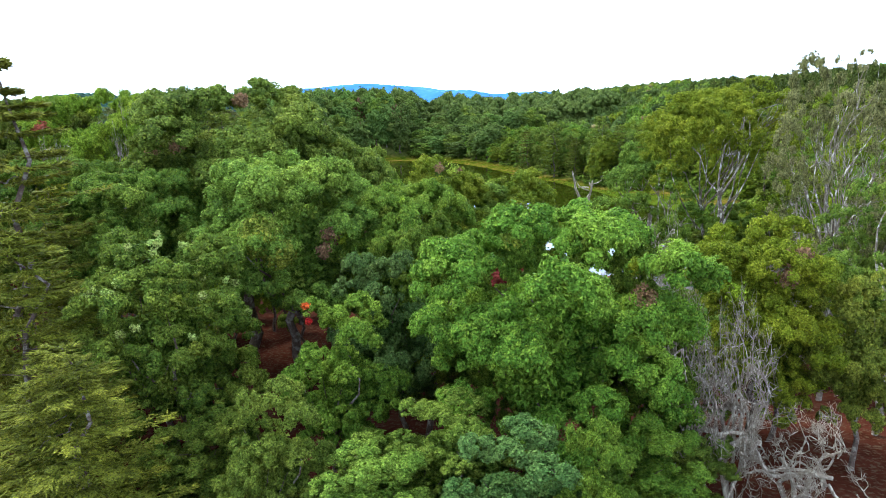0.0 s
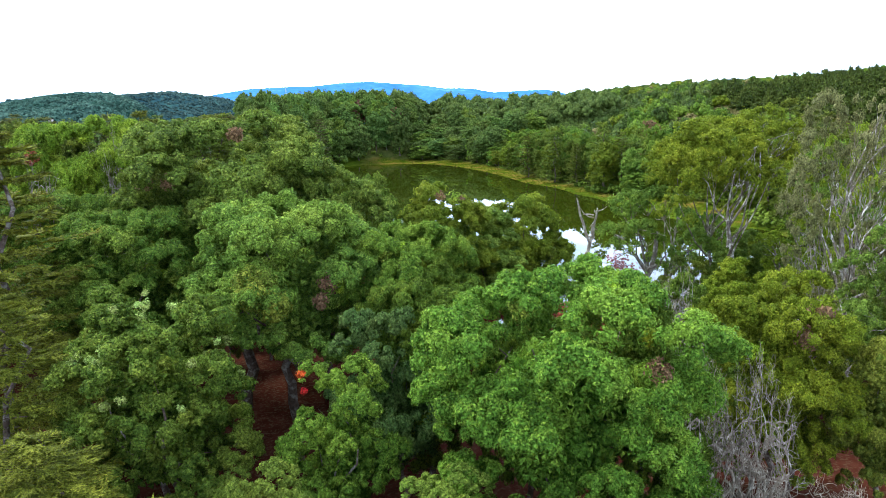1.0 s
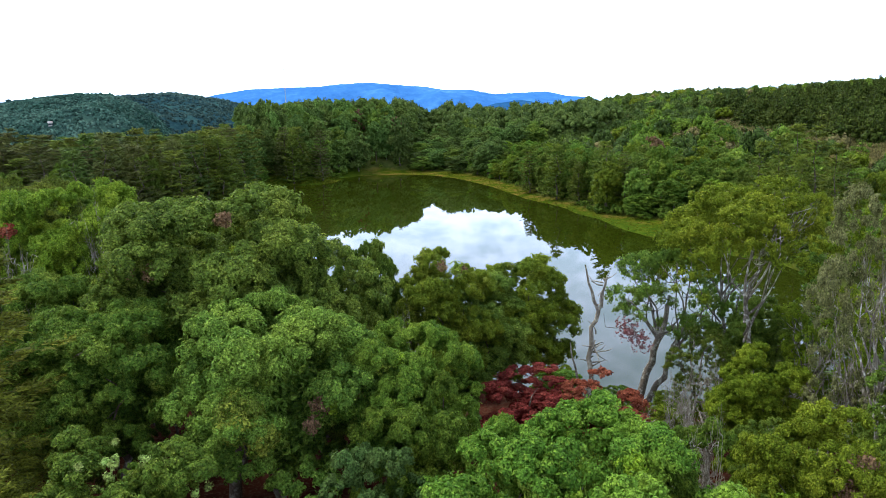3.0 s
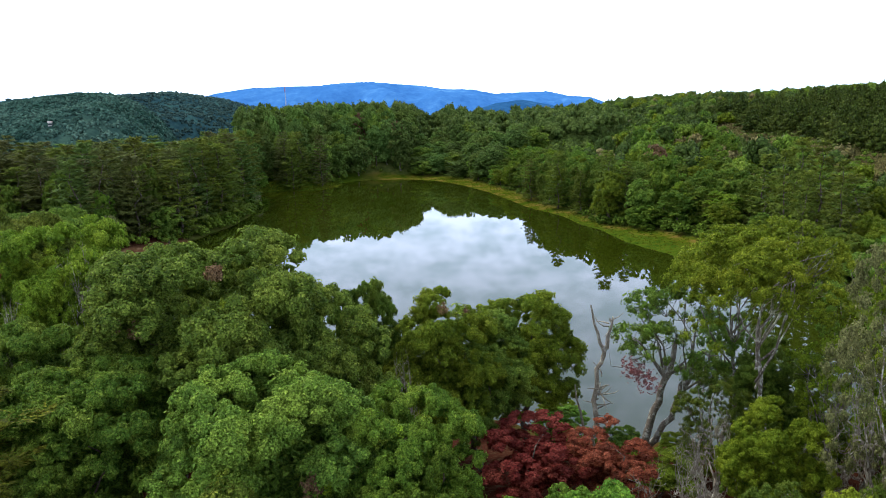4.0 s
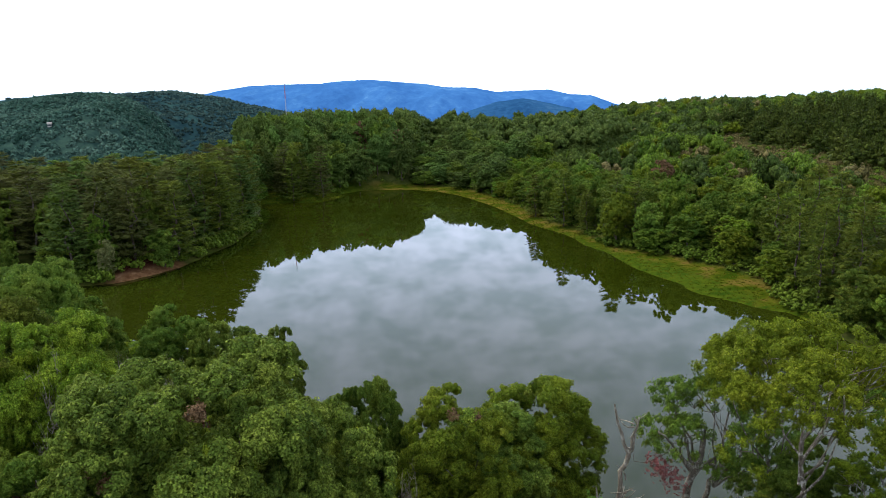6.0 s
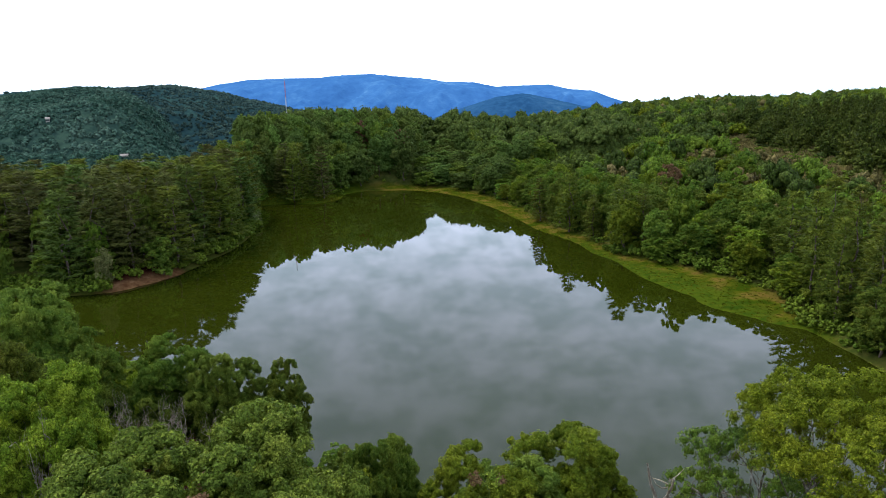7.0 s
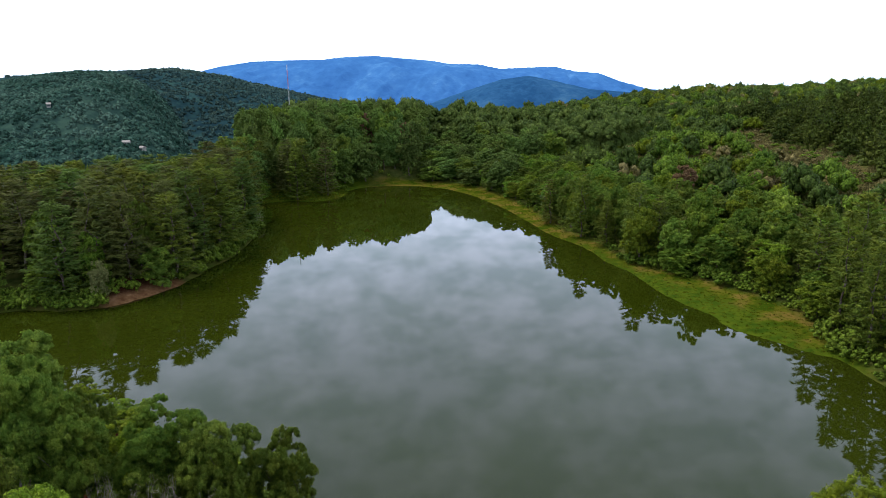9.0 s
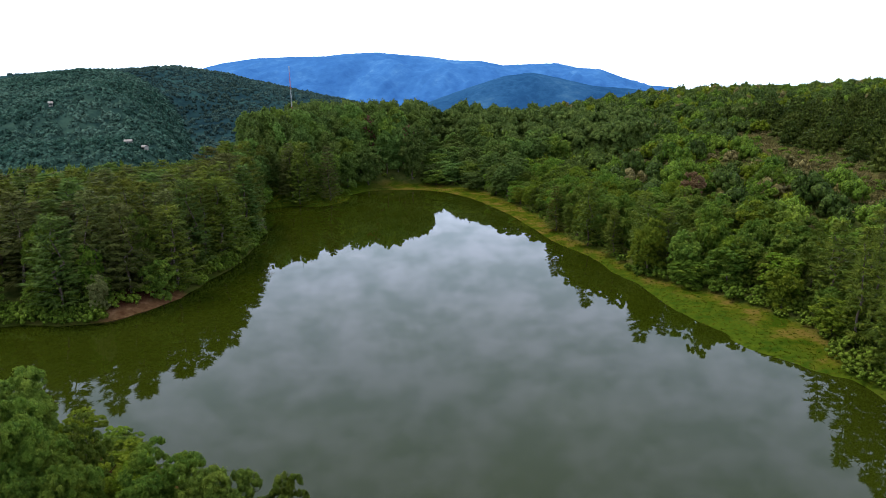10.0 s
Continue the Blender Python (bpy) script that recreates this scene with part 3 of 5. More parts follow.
def broad_trunk(seed, centres, base, girth, fork=0.45, twigs=2, limbs=14):
    """A trunk that forks into limbs reaching the lobes of the crown."""
    g = np.random.default_rng(seed + 500)
    top = np.array([g.normal() * 0.25, g.normal() * 0.25, base + fork * (centres[:, 2].max() - base)])
    pieces = [limb((0, 0, -0.5), top, girth, girth * 0.6, g, 0.05, 8, 8)]
    order = np.argsort(-centres[:, 2])
    for c in centres[order[:: max(1, len(order) // limbs)][: min(len(order), limbs)]]:
        if not twigs:
            c = top + (c - top) * 0.7
        pieces.append(limb(top * g.uniform(0.75, 1.0), c, girth * 0.42, girth * 0.07, g, 0.12, 6, 5))
        for _ in range(twigs):
            pieces.append(limb(c - (c - top) * 0.25, c + g.normal(size=3) * 0.45 * girth * 5, girth * 0.12, girth * 0.03, g, 0.15, 4, 4))
    return joined(pieces)


def bare_pieces(g, start, way, size, girth, depth, out, thin):
    """Leafless branching: stems go to out, twigs to thin."""
    end = start + way * size
    (out if depth > 2 else thin).append(limb(start, end, girth, girth * 0.62, g, 0.17, 6 if depth > 1 else 4, 6 if depth > 2 else 3))
    if depth == 0:
        return
    for _ in range(3 if depth > 1 else 8):
        w = unit(way + g.normal(size=3) * 0.85)
        bare_pieces(g, start + (end - start) * g.uniform(0.55, 1.0), w, size * g.uniform(0.5, 0.8), girth * 0.52, depth - 1, out, thin)


def needle_crown(seed, tall, radius, base, tiers, boughs, sprays, length, width, droop, up, pad=0.0):
    """A conifer's tiers of boughs, each hung with flat sprays. Also the boughs' ends."""
    g = np.random.default_rng(seed)
    pos, nrm, along, ends = [], [], [], []
    for i in range(tiers):
        k = (i + g.uniform(0, 0.6)) / tiers
        z = base + (tall - base) * k
        reach = radius * (1 - k ** 1.5) ** 0.8 * g.uniform(0.75, 1.15) + 0.25
        if k < 0.15:
            reach *= 0.75 + k
        for a in np.arange(boughs) * 6.283 / boughs + g.uniform(0, 6.28):
            if g.uniform() < 0.12:
                continue
            a += g.normal() * 0.25
            r = reach * g.uniform(0.65, 1.15)
            out = np.array([np.cos(a), np.sin(a), up])
            end = np.array([0, 0, z]) + out * r - np.array([0, 0, droop * r])
            ends.append((z, end))
            s = np.sqrt(g.uniform(0.06, 1.0, (sprays, 1)))
            side = np.array([-np.sin(a), np.cos(a), 0])
            off = g.normal(size=(sprays, 1)) * 0.20 * r * (1.15 - s)
            p = np.array([0, 0, z]) * (1 - s) + end * s + side * off + g.normal(size=(sprays, 3)) * 0.07 * length
            p[:, 2] -= (s[:, 0] - s[:, 0] ** 2) * 0.35 * r * droop
            pos.append(p)
            nrm.append(np.array([0, 0, 1.0]) + g.normal(size=(sprays, 3)) * 0.35 + out * 0.25)
            along.append(out + side * off * 2.5 / max(r, 0.3) + np.array([0, 0, 0.25]))
    v, f = leaf_tris(np.concatenate(pos), np.concatenate(nrm), length, width, g, np.concatenate(along))
    if pad:
        zs, tips = np.array([z for z, _ in ends]), np.array([e for _, e in ends])
        stem = np.column_stack([zs * 0, zs * 0, zs])
        size = np.linalg.norm(tips - stem, axis=1) * pad
        v, f = joined([(v, f), heaps(stem * 0.42 + tips * 0.58, size, g, 1, 0.35, 0.3)])
    return v, f, ends


def needle_trunk(seed, tall, girth, ends, limbs=16):
    g = np.random.default_rng(seed + 900)
    pieces = [limb((0, 0, -0.5), (g.normal() * 0.1, g.normal() * 0.1, tall * 0.97), girth, girth * 0.08, g, 0.01, 9, 7)]
    for j in g.permutation(len(ends))[:limbs]:
        z, e = ends[j]
        pieces.append(limb((0, 0, z), np.array([0, 0, z]) * 0.15 + e * 0.85, girth * 0.16, girth * 0.04, g, 0.05, 4, 4))
    return joined(pieces)


KINDS = {}


def kind(name, tall, radius, crown, trunk, mat, trunk_mat):
    KINDS[name] = (tall, radius, mesh_of("crown", crown[0], crown[1], mat, True), mesh_of("trunk", trunk[0], trunk[1], trunk_mat, True))


def broad(name, seed, radius, tall, base, lobes, tufts, leaves, size, mat, girth=0.22, trunk_mat=BARK, fork=0.45, limbs=12, **more):
    v, f, c = broad_crown(seed, radius, tall, base, lobes, tufts, leaves, size, **more)
    kind(name, tall, radius, (v, f), broad_trunk(seed, c, base * 0.6, girth, fork, 5 if trunk_mat == BARK_PALE else 0, limbs), mat, trunk_mat)


def conifer(name, seed, tall, radius, base, tiers, boughs, sprays, length, width, droop, up, mat, girth=0.2, pad=0.0, limbs=16):
    v, f, ends = needle_crown(seed, tall, radius, base, tiers, boughs, sprays, length, width, droop, up, pad)
    kind(name, tall, radius, (v, f), needle_trunk(seed, tall, girth, ends, limbs), mat, BARK)


def tree(name, x, y, top, radius, look_like, label, mat=None, turn=None, group="", lean=0.0):
    """One tree of a kind, its foot on the ground, its tip at height top and its crown of the given radius."""
    tall, r0, crown, trunk = KINDS[look_like]
    z = ground_at(x, y)
    sz, sr = (top - z) / tall, radius / r0
    root = new(name)
    root.empty_display_size = 0.3
    a = rng.uniform(0, 6.28) if turn is None else turn
    root.matrix_world = Matrix.LocRotScale((x, y, z - 0.05), Euler((lean, 0, a)), (sr, sr, sz))
    for data in (trunk, crown):
        ob = new(data.name.split(".")[0], data)
        ob.parent = root
        if data.name.startswith("bare_crown"):
            tagged(ob, kind="stuff")
        if mat is not None and data is crown:
            ob.material_slots[0].link = "OBJECT"
            ob.material_slots[0].material = mat
    return tagged(root, label, "tree", group)


broad("dome_a", 1, 4.6, 14.5, 3.5, 38, 14, 46, 0.125, LEAF_MID, 0.30, low=-0.2, lobe_size=0.28, under=-0.1)
broad("dome_b", 2, 4.0, 13.0, 3.0, 31, 14, 46, 0.12, LEAF_MID, 0.28, low=-0.2, lobe_size=0.29, under=-0.1)
broad("fine_a", 3, 4.2, 10.5, 0.8, 36, 14, 62, 0.095, LEAF_BRIGHT, 0.24, low=-0.6, lobe_size=0.26, under=-0.1)
broad("fine_b", 4, 2.9, 10.0, 0.8, 40, 11, 44, 0.10, LEAF_DARK, 0.2, low=-0.85, lobe_size=0.28)
broad("column", 5, 1.9, 8.3, 0.8, 26, 10, 40, 0.085, LEAF_BRIGHT, 0.14, low=-0.7, lobe_size=0.36)
broad("airy_a", 6, 4.0, 15.0, 5.0, 40, 10, 42, 0.095, LEAF_OLIVE, 0.2, BARK_PALE, 0.4, 10, low=-0.7, lobe_size=0.24, gap=0.34, core=0.3, under=-0.6)
broad("umbrella", 17, 4.2, 15.0, 7.5, 40, 10, 46, 0.095, LEAF_LIME, 0.17, BARK_PALE, 0.45, 9, low=0.0, lobe_size=0.24, gap=0.20, core=0.35, under=-0.3)
broad("airy_b", 7, 2.7, 11.5, 4.0, 30, 10, 36, 0.09, LEAF_DARK, 0.18, BARK_PALE, 0.4, 8, low=-0.6, lobe_size=0.28, gap=0.24, core=0.4)
broad("shore_tree", 8, 3.0, 11.5, 1.8, 40, 11, 34, 0.115, LEAF_MID, 0.2, low=-0.7, lobe_size=0.33)
broad("bush", 16, 1.9, 7.5, 0.4, 18, 8, 30, 0.12, LEAF_MID, 0.12, limbs=5, low=-0.7, lobe_size=0.35)
broad("far_a", 9, 4.0, 12.0, 0.1, 30, 7, 13, 0.26, LEAF_MID, 0.25, limbs=4, low=-0.92, core=0.85, under=-0.5, lobe_size=0.32)
broad("far_b", 10, 3.4, 10.5, 0.1, 26, 7, 13, 0.26, LEAF_DARK, 0.25, limbs=4, low=-0.92, core=0.85, under=-0.5, lobe_size=0.33)
conifer("cypress", 11, 16.0, 4.6, 1.0, 24, 8, 110, 0.34, 0.11, 0.12, 0.22, NEEDLE_YELLOW, 0.25, 0.10, 10)
conifer("pine_a", 12, 16.0, 4.2, 0.6, 17, 7, 32, 0.85, 0.22, -0.02, 0.30, NEEDLE_OLIVE, 0.24, 0.17)
conifer("pine_b", 13, 15.0, 4.4, 0.4, 15, 7, 32, 0.90, 0.23, -0.05, 0.26, NEEDLE_OLIVE, 0.24, 0.17)


def dead_kind(name, seed, tall, girth, depth, stems):
    g = np.random.default_rng(seed)
    out, thin = [], []
    for _ in range(stems):
        bare_pieces(g, np.array([g.normal() * 0.2, g.normal() * 0.2, -0.4]), unit(np.array([g.normal() * 0.25, g.normal() * 0.25, 1.0])), tall * 0.45, girth, depth, out, thin)
    (v, f), (tv, tf) = joined(out), joined(thin)
    s = np.array([1, 1, tall / max(v[:, 2].max(), tv[:, 2].max())])
    KINDS[name] = (tall, float(np.percentile(np.abs(tv[:, :2]), 97)), mesh_of("bare_crown", tv * s, tf, BARK_DEAD, True), mesh_of("trunk", v * s, f, BARK_DEAD, True))


dead_kind("bare", 15, 9.0, 0.20, 4, 3)


def snag_kind():
    """A dead stem, bent, forked near the top, with a thinner stem beside it and broken stubs."""
    g = np.random.default_rng(14)
    stems = [limb((0, 0, -0.4), (0.5, 0, 4.4), 0.19, 0.15, g, 0.04, 8, 7), limb((0.5, 0, 4.3), (0.95, 0.1, 8.2), 0.16, 0.12, g, 0.05, 8, 7),
             limb((0.95, 0.1, 8.1), (0.1, 0.1, 10.9), 0.12, 0.05, g, 0.05, 6, 6), limb((0.95, 0.1, 8.1), (1.35, -0.2, 10.3), 0.12, 0.05, g, 0.05, 6, 6),
             limb((0.1, 0, 2.2), (-0.75, 0.2, 6.2), 0.12, 0.04, g, 0.06, 6, 6)]
    twigs = []
    for k in range(30):
        z = g.uniform(3.0, 10.2)
        a = np.array([0.5 + (z - 4.4) * 0.12, 0.0, z])
        twigs.append(limb(a, a + unit(g.normal(size=3) + [0, 0, 0.5]) * g.uniform(0.4, 1.3), 0.05, 0.015, g, 0.1, 4, 4))
    (v, f), (tv, tf) = joined(stems), joined(twigs)
    KINDS["snag"] = (11.0, 1.6, mesh_of("bare_crown", tv, tf, BARK_DEAD, True), mesh_of("trunk", v, f, BARK_DEAD, True))


snag_kind()


def forked_kind():
    """A leaning tree of two pale stems from one foot, with flat pads of dark leaves."""
    g = np.random.default_rng(70)
    stems = [limb((0, 0, -0.4), (1.2, 0, 4.6), 0.30, 0.22, g, 0.03, 8, 8), limb((1.2, 0, 4.5), (2.2, 0.2, 7.6), 0.22, 0.14, g, 0.05, 7, 7),
             limb((0.15, 0, 0.6), (1.9, -0.3, 3.0), 0.24, 0.18, g, 0.04, 7, 8), limb((1.9, -0.3, 2.9), (3.4, -0.3, 6.4), 0.18, 0.08, g, 0.07, 7, 6)]
    centres = np.array([(-0.9, 0, 7.6), (0.2, 0.6, 8.6), (0.6, -0.7, 7.9), (1.5, 0.3, 9.4), (2.6, 0.2, 9.3), (3.4, -0.5, 8.4), (-0.4, -0.4, 6.9), (1.0, 0.2, 7.2),
                        (3.0, 0.3, 5.4), (3.9, -0.3, 5.9), (4.6, 0.2, 5.2), (2.4, -0.6, 6.0), (4.4, -0.3, 6.9), (0.4, 0.8, 9.2)])
    for c in centres:
        start = np.array([1.4, 0, 5.2]) if c[0] < 2.6 else np.array([2.6, -0.3, 4.6])
        stems.append(limb(start, c, 0.09, 0.03, g, 0.12, 6, 5))
        for _ in range(4):
            stems.append(limb(c - (c - start) * 0.2, c + g.normal(size=3) * [0.7, 0.7, 0.3], 0.03, 0.01, g, 0.15, 4, 4))
    v, f = joined(clad(g, centres, g.uniform(0.85, 1.3, len(centres)), centres - [1.6, 0, 6.5], 11, 44, 0.09, 0.05, 0.4, 1, -0.2, 0.5))
    tv, tf = joined(stems)
    KINDS["forked"] = (10.0, 3.2, mesh_of("crown", v, f, LEAF_DARK, True), mesh_of("trunk", tv, tf, BARK_PALE, True))


forked_kind()


# ---------------------------------------------------------------- trees of the near wood
made, spots = {}, []


def near(name, x, y, top, radius, like, mat, label, turn=None):
    """A tree of the near wood, kept by its place."""
    made[x, y] = tree(name, x, y, top, radius, like, label, mat, turn, group="trees of the near wood")
    spots.append((x, y, radius))


near("broadleaf_tree", 3.2, 20.9, 14.2, 4.0, "fine_a", LEAF_BRIGHT, "bright green leafy tree with a rounded lumpy crown")
near("broadleaf_tree", 6.1, 22.6, 13.2, 2.1, "fine_b", LEAF_BRIGHT, "bright green tree beside the larger lumpy one")
near("broadleaf_tree", -3.6, 21.3, 11.3, 1.7, "column", LEAF_BRIGHT, "slim light green tree with a red flower spike")
near("broadleaf_tree", -2.4, 23.8, 12.3, 1.8, "column", LEAF_TEAL, "slim blue-green tree in the shade of others")
near("broadleaf_tree", -9.5, 22.0, 13.4, 2.7, "fine_b", LEAF_DARK, "dark green tree with pale young shoots")
near("small_tree", -4.8, 16.8, 10.2, 1.3, "column", LEAF_MID, "small cone-shaped green tree over red soil")
near("small_tree", -2.2, 15.6, 8.8, 1.6, "column", LEAF_MID, "low leafy tree on the red forest floor")
near("small_tree", 1.2, 14.6, 9.8, 1.7, "column", LEAF_TEAL, "rounded low tree with grey-green leaves")
near("small_tree", 3.3, 15.2, 9.6, 0.95, "column", LEAF_BRIGHT, "small tree with bright young leaves")
near("broadleaf_tree", 11.4, 23.8, 12.9, 2.2, "shore_tree", LEAF_LIME, "rounded yellowish green tree over red soil")
near("broadleaf_tree", 14.2, 22.6, 11.2, 1.5, "column", LEAF_YELLOW, "slim tree with bright yellow-green leaves")
near("conifer", -16.9, 26.3, 20.2, 4.8, "cypress", NEEDLE_YELLOW, "tall feathery yellow-green conifer with drooping boughs")
near("conifer", -9.6, 15.8, 12.0, 3.2, "cypress", NEEDLE_YELLOW, "young feathery conifer with yellowish sprays")
near("conifer", -13.5, 20.5, 15.0, 3.4, "cypress", NEEDLE_YELLOW, "feathery yellow-green conifer among broadleaf trees")
near("small_tree", -6.6, 19.2, 8.6, 1.5, "column", LEAF_DARK, "dark low tree over red soil")
near("small_tree", -11.2, 25.6, 10.4, 2.0, "column", LEAF_DARK, "dark low tree in the shade")
near("small_tree", 5.6, 17.2, 8.4, 1.4, "column", LEAF_BRIGHT, "low bright green tree over red soil")
near("small_tree", -0.4, 18.4, 9.0, 1.7, "column", LEAF_MID, "low leafy tree below a larger one")
near("small_tree", -8.2, 18.6, 8.2, 1.5, "bush", LEAF_DARK, "dark low bush over red soil")
near("small_tree", -2.8, 18.6, 8.0, 1.5, "bush", LEAF_MID, "low bush in the shade of taller trees")
near("small_tree", 1.6, 17.6, 7.8, 1.5, "bush", LEAF_DARK, "dark low bush under a large tree")
near("small_tree", 4.4, 18.4, 7.6, 1.5, "bush", LEAF_MID, "low green bush under a large tree")
near("small_tree", 7.4, 20.0, 7.4, 1.3, "bush", LEAF_MID, "low bush below bare branches")
near("small_tree", -12.2, 18.8, 9.0, 1.7, "bush", LEAF_DARK, "dark low tree between conifers")
near("broadleaf_tree", -1.2, 26.6, 12.9, 2.2, "fine_b", LEAF_BRIGHT, "bright green tree before the domed ones")
near("broadleaf_tree", -11.3, 36.2, 18.9, 5.2, "dome_a", LEAF_MID, "large domed green tree, tallest of its group")
near("broadleaf_tree", -14.2, 30.8, 15.0, 3.4, "dome_b", LEAF_DARK, "domed green tree leaning on a taller neighbour")
near("broadleaf_tree", -6.6, 29.0, 15.5, 3.8, "dome_b", LEAF_MID, "broad domed tree with lighter shoots")
near("broadleaf_tree", -1.9, 29.5, 14.1, 2.9, "dome_b", LEAF_BRIGHT, "rounded bright green tree below the domed ones")
near("broadleaf_tree", -6.3, 37.2, 16.0, 3.2, "fine_b", LEAF_MID, "domed green tree near the pond")
near("broadleaf_tree", -21.5, 42.0, 19.0, 3.9, "dome_a", LEAF_OLIVE, "tall green tree with pale dead twigs")
near("broadleaf_tree", -20.0, 35.0, 15.5, 3.2, "dome_b", LEAF_DARK, "dark green tree in a dense wood")
near("broadleaf_tree", -27.0, 47.5, 19.0, 3.8, "dome_b", LEAF_DARK, "tall green tree in a dense wood")
near("broadleaf_tree", -4.9, 44.4, 15.0, 2.0, "shore_tree", LEAF_DARK, "dark narrow tree at the pond's edge")
near("broadleaf_tree", -0.3, 43.2, 14.3, 2.9, "shore_tree", LEAF_OLIVE, "olive green tree at the pond's edge")
near("broadleaf_tree", 4.9, 48.8, 12.9, 3.3, "shore_tree", LEAF_OLIVE, "olive green tree at the pond's edge")
near("broadleaf_tree", 1.8, 46.0, 12.2, 3.2, "shore_tree", LEAF_MID, "leafy tree between others on the bank")
near("broadleaf_tree", 12.3, 47.5, 13.0, 3.2, "forked", LEAF_MID, "leaning dark tree with a pale forked trunk", 0.0)
near("broadleaf_tree", 16.6, 41.0, 18.3, 4.3, "umbrella", LEAF_LIME, "tall open tree with a flat crown and pale limbs")
near("broadleaf_tree", 17.6, 46.8, 16.8, 3.6, "umbrella", LEAF_LIME, "open-crowned tree with pale limbs by the water")
near("broadleaf_tree", 17.4, 30.6, 19.0, 2.7, "airy_a", LEAF_GREY, "grey lichen-hung tree with thin leaves")
near("broadleaf_tree", 21.5, 35.5, 17.5, 3.2, "airy_a", LEAF_LIME, "tall open-crowned tree with pale trunk")
near("broadleaf_tree", 24.0, 43.0, 16.0, 3.2, "airy_a", LEAF_MID, "open-crowned green tree near the bank")
near("broadleaf_tree", 17.5, 26.5, 14.0, 2.4, "airy_b", LEAF_MID, "thin-crowned tree over bare red soil")
near("broadleaf_tree", -32.2, 62.0, 17.0, 3.4, "dome_b", LEAF_DARK, "domed tree on the pond's near bank")
near("broadleaf_tree", -28.5, 60.5, 15.0, 2.6, "shore_tree", LEAF_DARK, "leafy green tree on the near bank")
near("broadleaf_tree", -23.0, 63.5, 13.4, 2.8, "shore_tree", LEAF_DARK, "dark green tree on the near bank")
near("broadleaf_tree", -18.6, 62.0, 12.9, 2.5, "shore_tree", LEAF_MID, "green tree on the near bank")
near("broadleaf_tree", -14.2, 61.6, 12.0, 2.0, "shore_tree", LEAF_DARK, "small green tree at the water's edge")
near("broadleaf_tree", -37.0, 68.0, 16.5, 3.6, "dome_a", LEAF_MID, "green domed tree on the near bank")
near("waterside_bush", 10.5, 46.3, 4.6, 1.5, "bush", LEAF_DARK, "round green bush at the water's edge")
near("waterside_bush", 14.5, 45.2, 4.6, 1.7, "bush", LEAF_OLIVE, "olive green bush at the water's edge")
near("waterside_bush", 18.5, 43.0, 6.0, 2.1, "bush", LEAF_MID, "green bush on the near bank")
near("waterside_bush", 22.0, 44.5, 6.8, 2.2, "bush", LEAF_OLIVE, "olive green bush on the near bank")
near("waterside_bush", 16.2, 40.0, 6.4, 2.0, "bush", LEAF_BRIGHT, "light green bush on the near bank")
near("waterside_bush", 26.0, 43.0, 7.2, 2.3, "bush", LEAF_MID, "green bush on the near bank")
near("waterside_bush", 12.2, 42.2, 4.8, 1.8, "bush", LEAF_OLIVE, "olive green bush among bare trunks")
near("dead_tree", 14.0, 39.2, 9.5, 2.2, "bare", None, "bare grey branches among bushes")
near("dead_tree", 19.2, 38.0, 11.0, 2.0, "bare", None, "bare grey tree hung with lichen")
near("broadleaf_tree", 21.0, 41.0, 12.4, 2.5, "airy_b", LEAF_LIME, "light green tree below taller open ones")
near("broadleaf_tree", 19.4, 44.6, 10.4, 2.3, "shore_tree", LEAF_MID, "leafy tree on the near bank")
near("broadleaf_tree", 25.5, 38.0, 13.2, 2.7, "airy_b", LEAF_LIME, "light green open-crowned tree")
near("broadleaf_tree", 15.2, 35.6, 10.6, 2.2, "shore_tree", LEAF_LIME, "leafy light green tree among pale trunks")
near("broadleaf_tree", 19.8, 31.2, 11.0, 2.3, "shore_tree", LEAF_MID, "leafy green tree among pale trunks")
near("broadleaf_tree", 14.8, 42.6, 9.4, 2.0, "airy_b", LEAF_DARK, "thin dark green tree by the water")
near("broadleaf_tree", 18.4, 48.4, 11.2, 2.4, "airy_b", LEAF_MID, "open green tree by the water")
near("red_leaved_tree", 4.6, 39.8, 8.5, 2.7, "bush", LEAF_RED, "low spreading tree with dark red leaves")
near("red_leaved_tree", 8.2, 39.4, 8.2, 2.4, "bush", LEAF_RED, "small tree with dark red leaves")
near("dead_tree", 8.2, 44.5, 13.2, 1.6, "snag", None, "bare dead tree with pale bark by the water", 0.0)
near("dead_tree", 10.6, 19.3, 8.4, 2.2, "bare", None, "bare grey bush with pale forked branches")
near("dead_tree", -23.6, 56.4, 13.0, 2.2, "bare", None, "bare whitish branches among green trees")
near("dead_tree", -19.2, 40.0, 19.0, 2.0, "bare", None, "pale dead branches beside a dark tree")
near("dead_tree", -20.8, 37.0, 17.6, 2.0, "bare", None, "grey bare tree among dark leaves")
near("dead_tree", -2.7, 40.4, 12.6, 1.3, "bare", None, "bare whitish tree between two waterside trees")
near("dead_tree", 18.4, 32.4, 18.2, 2.2, "bare", None, "tall bare tree grey with lichen")
near("dead_tree", 21.8, 32.0, 16.5, 2.2, "bare", None, "bare grey tree in an open wood")
near("dead_tree", 19.5, 25.0, 13.0, 1.6, "snag", None, "bare pale tree over red soil")
near("small_tree", 12.6, 25.6, 9.6, 2.0, "bush", LEAF_LIME, "yellowish green low tree behind bare branches")
near("small_tree", 9.6, 26.2, 9.2, 1.8, "bush", LEAF_MID, "low green tree behind bare branches")
near("broadleaf_tree", 2.6, 24.8, 12.9, 1.9, "fine_b", LEAF_BRIGHT, "bright green tree behind the larger lumpy one")
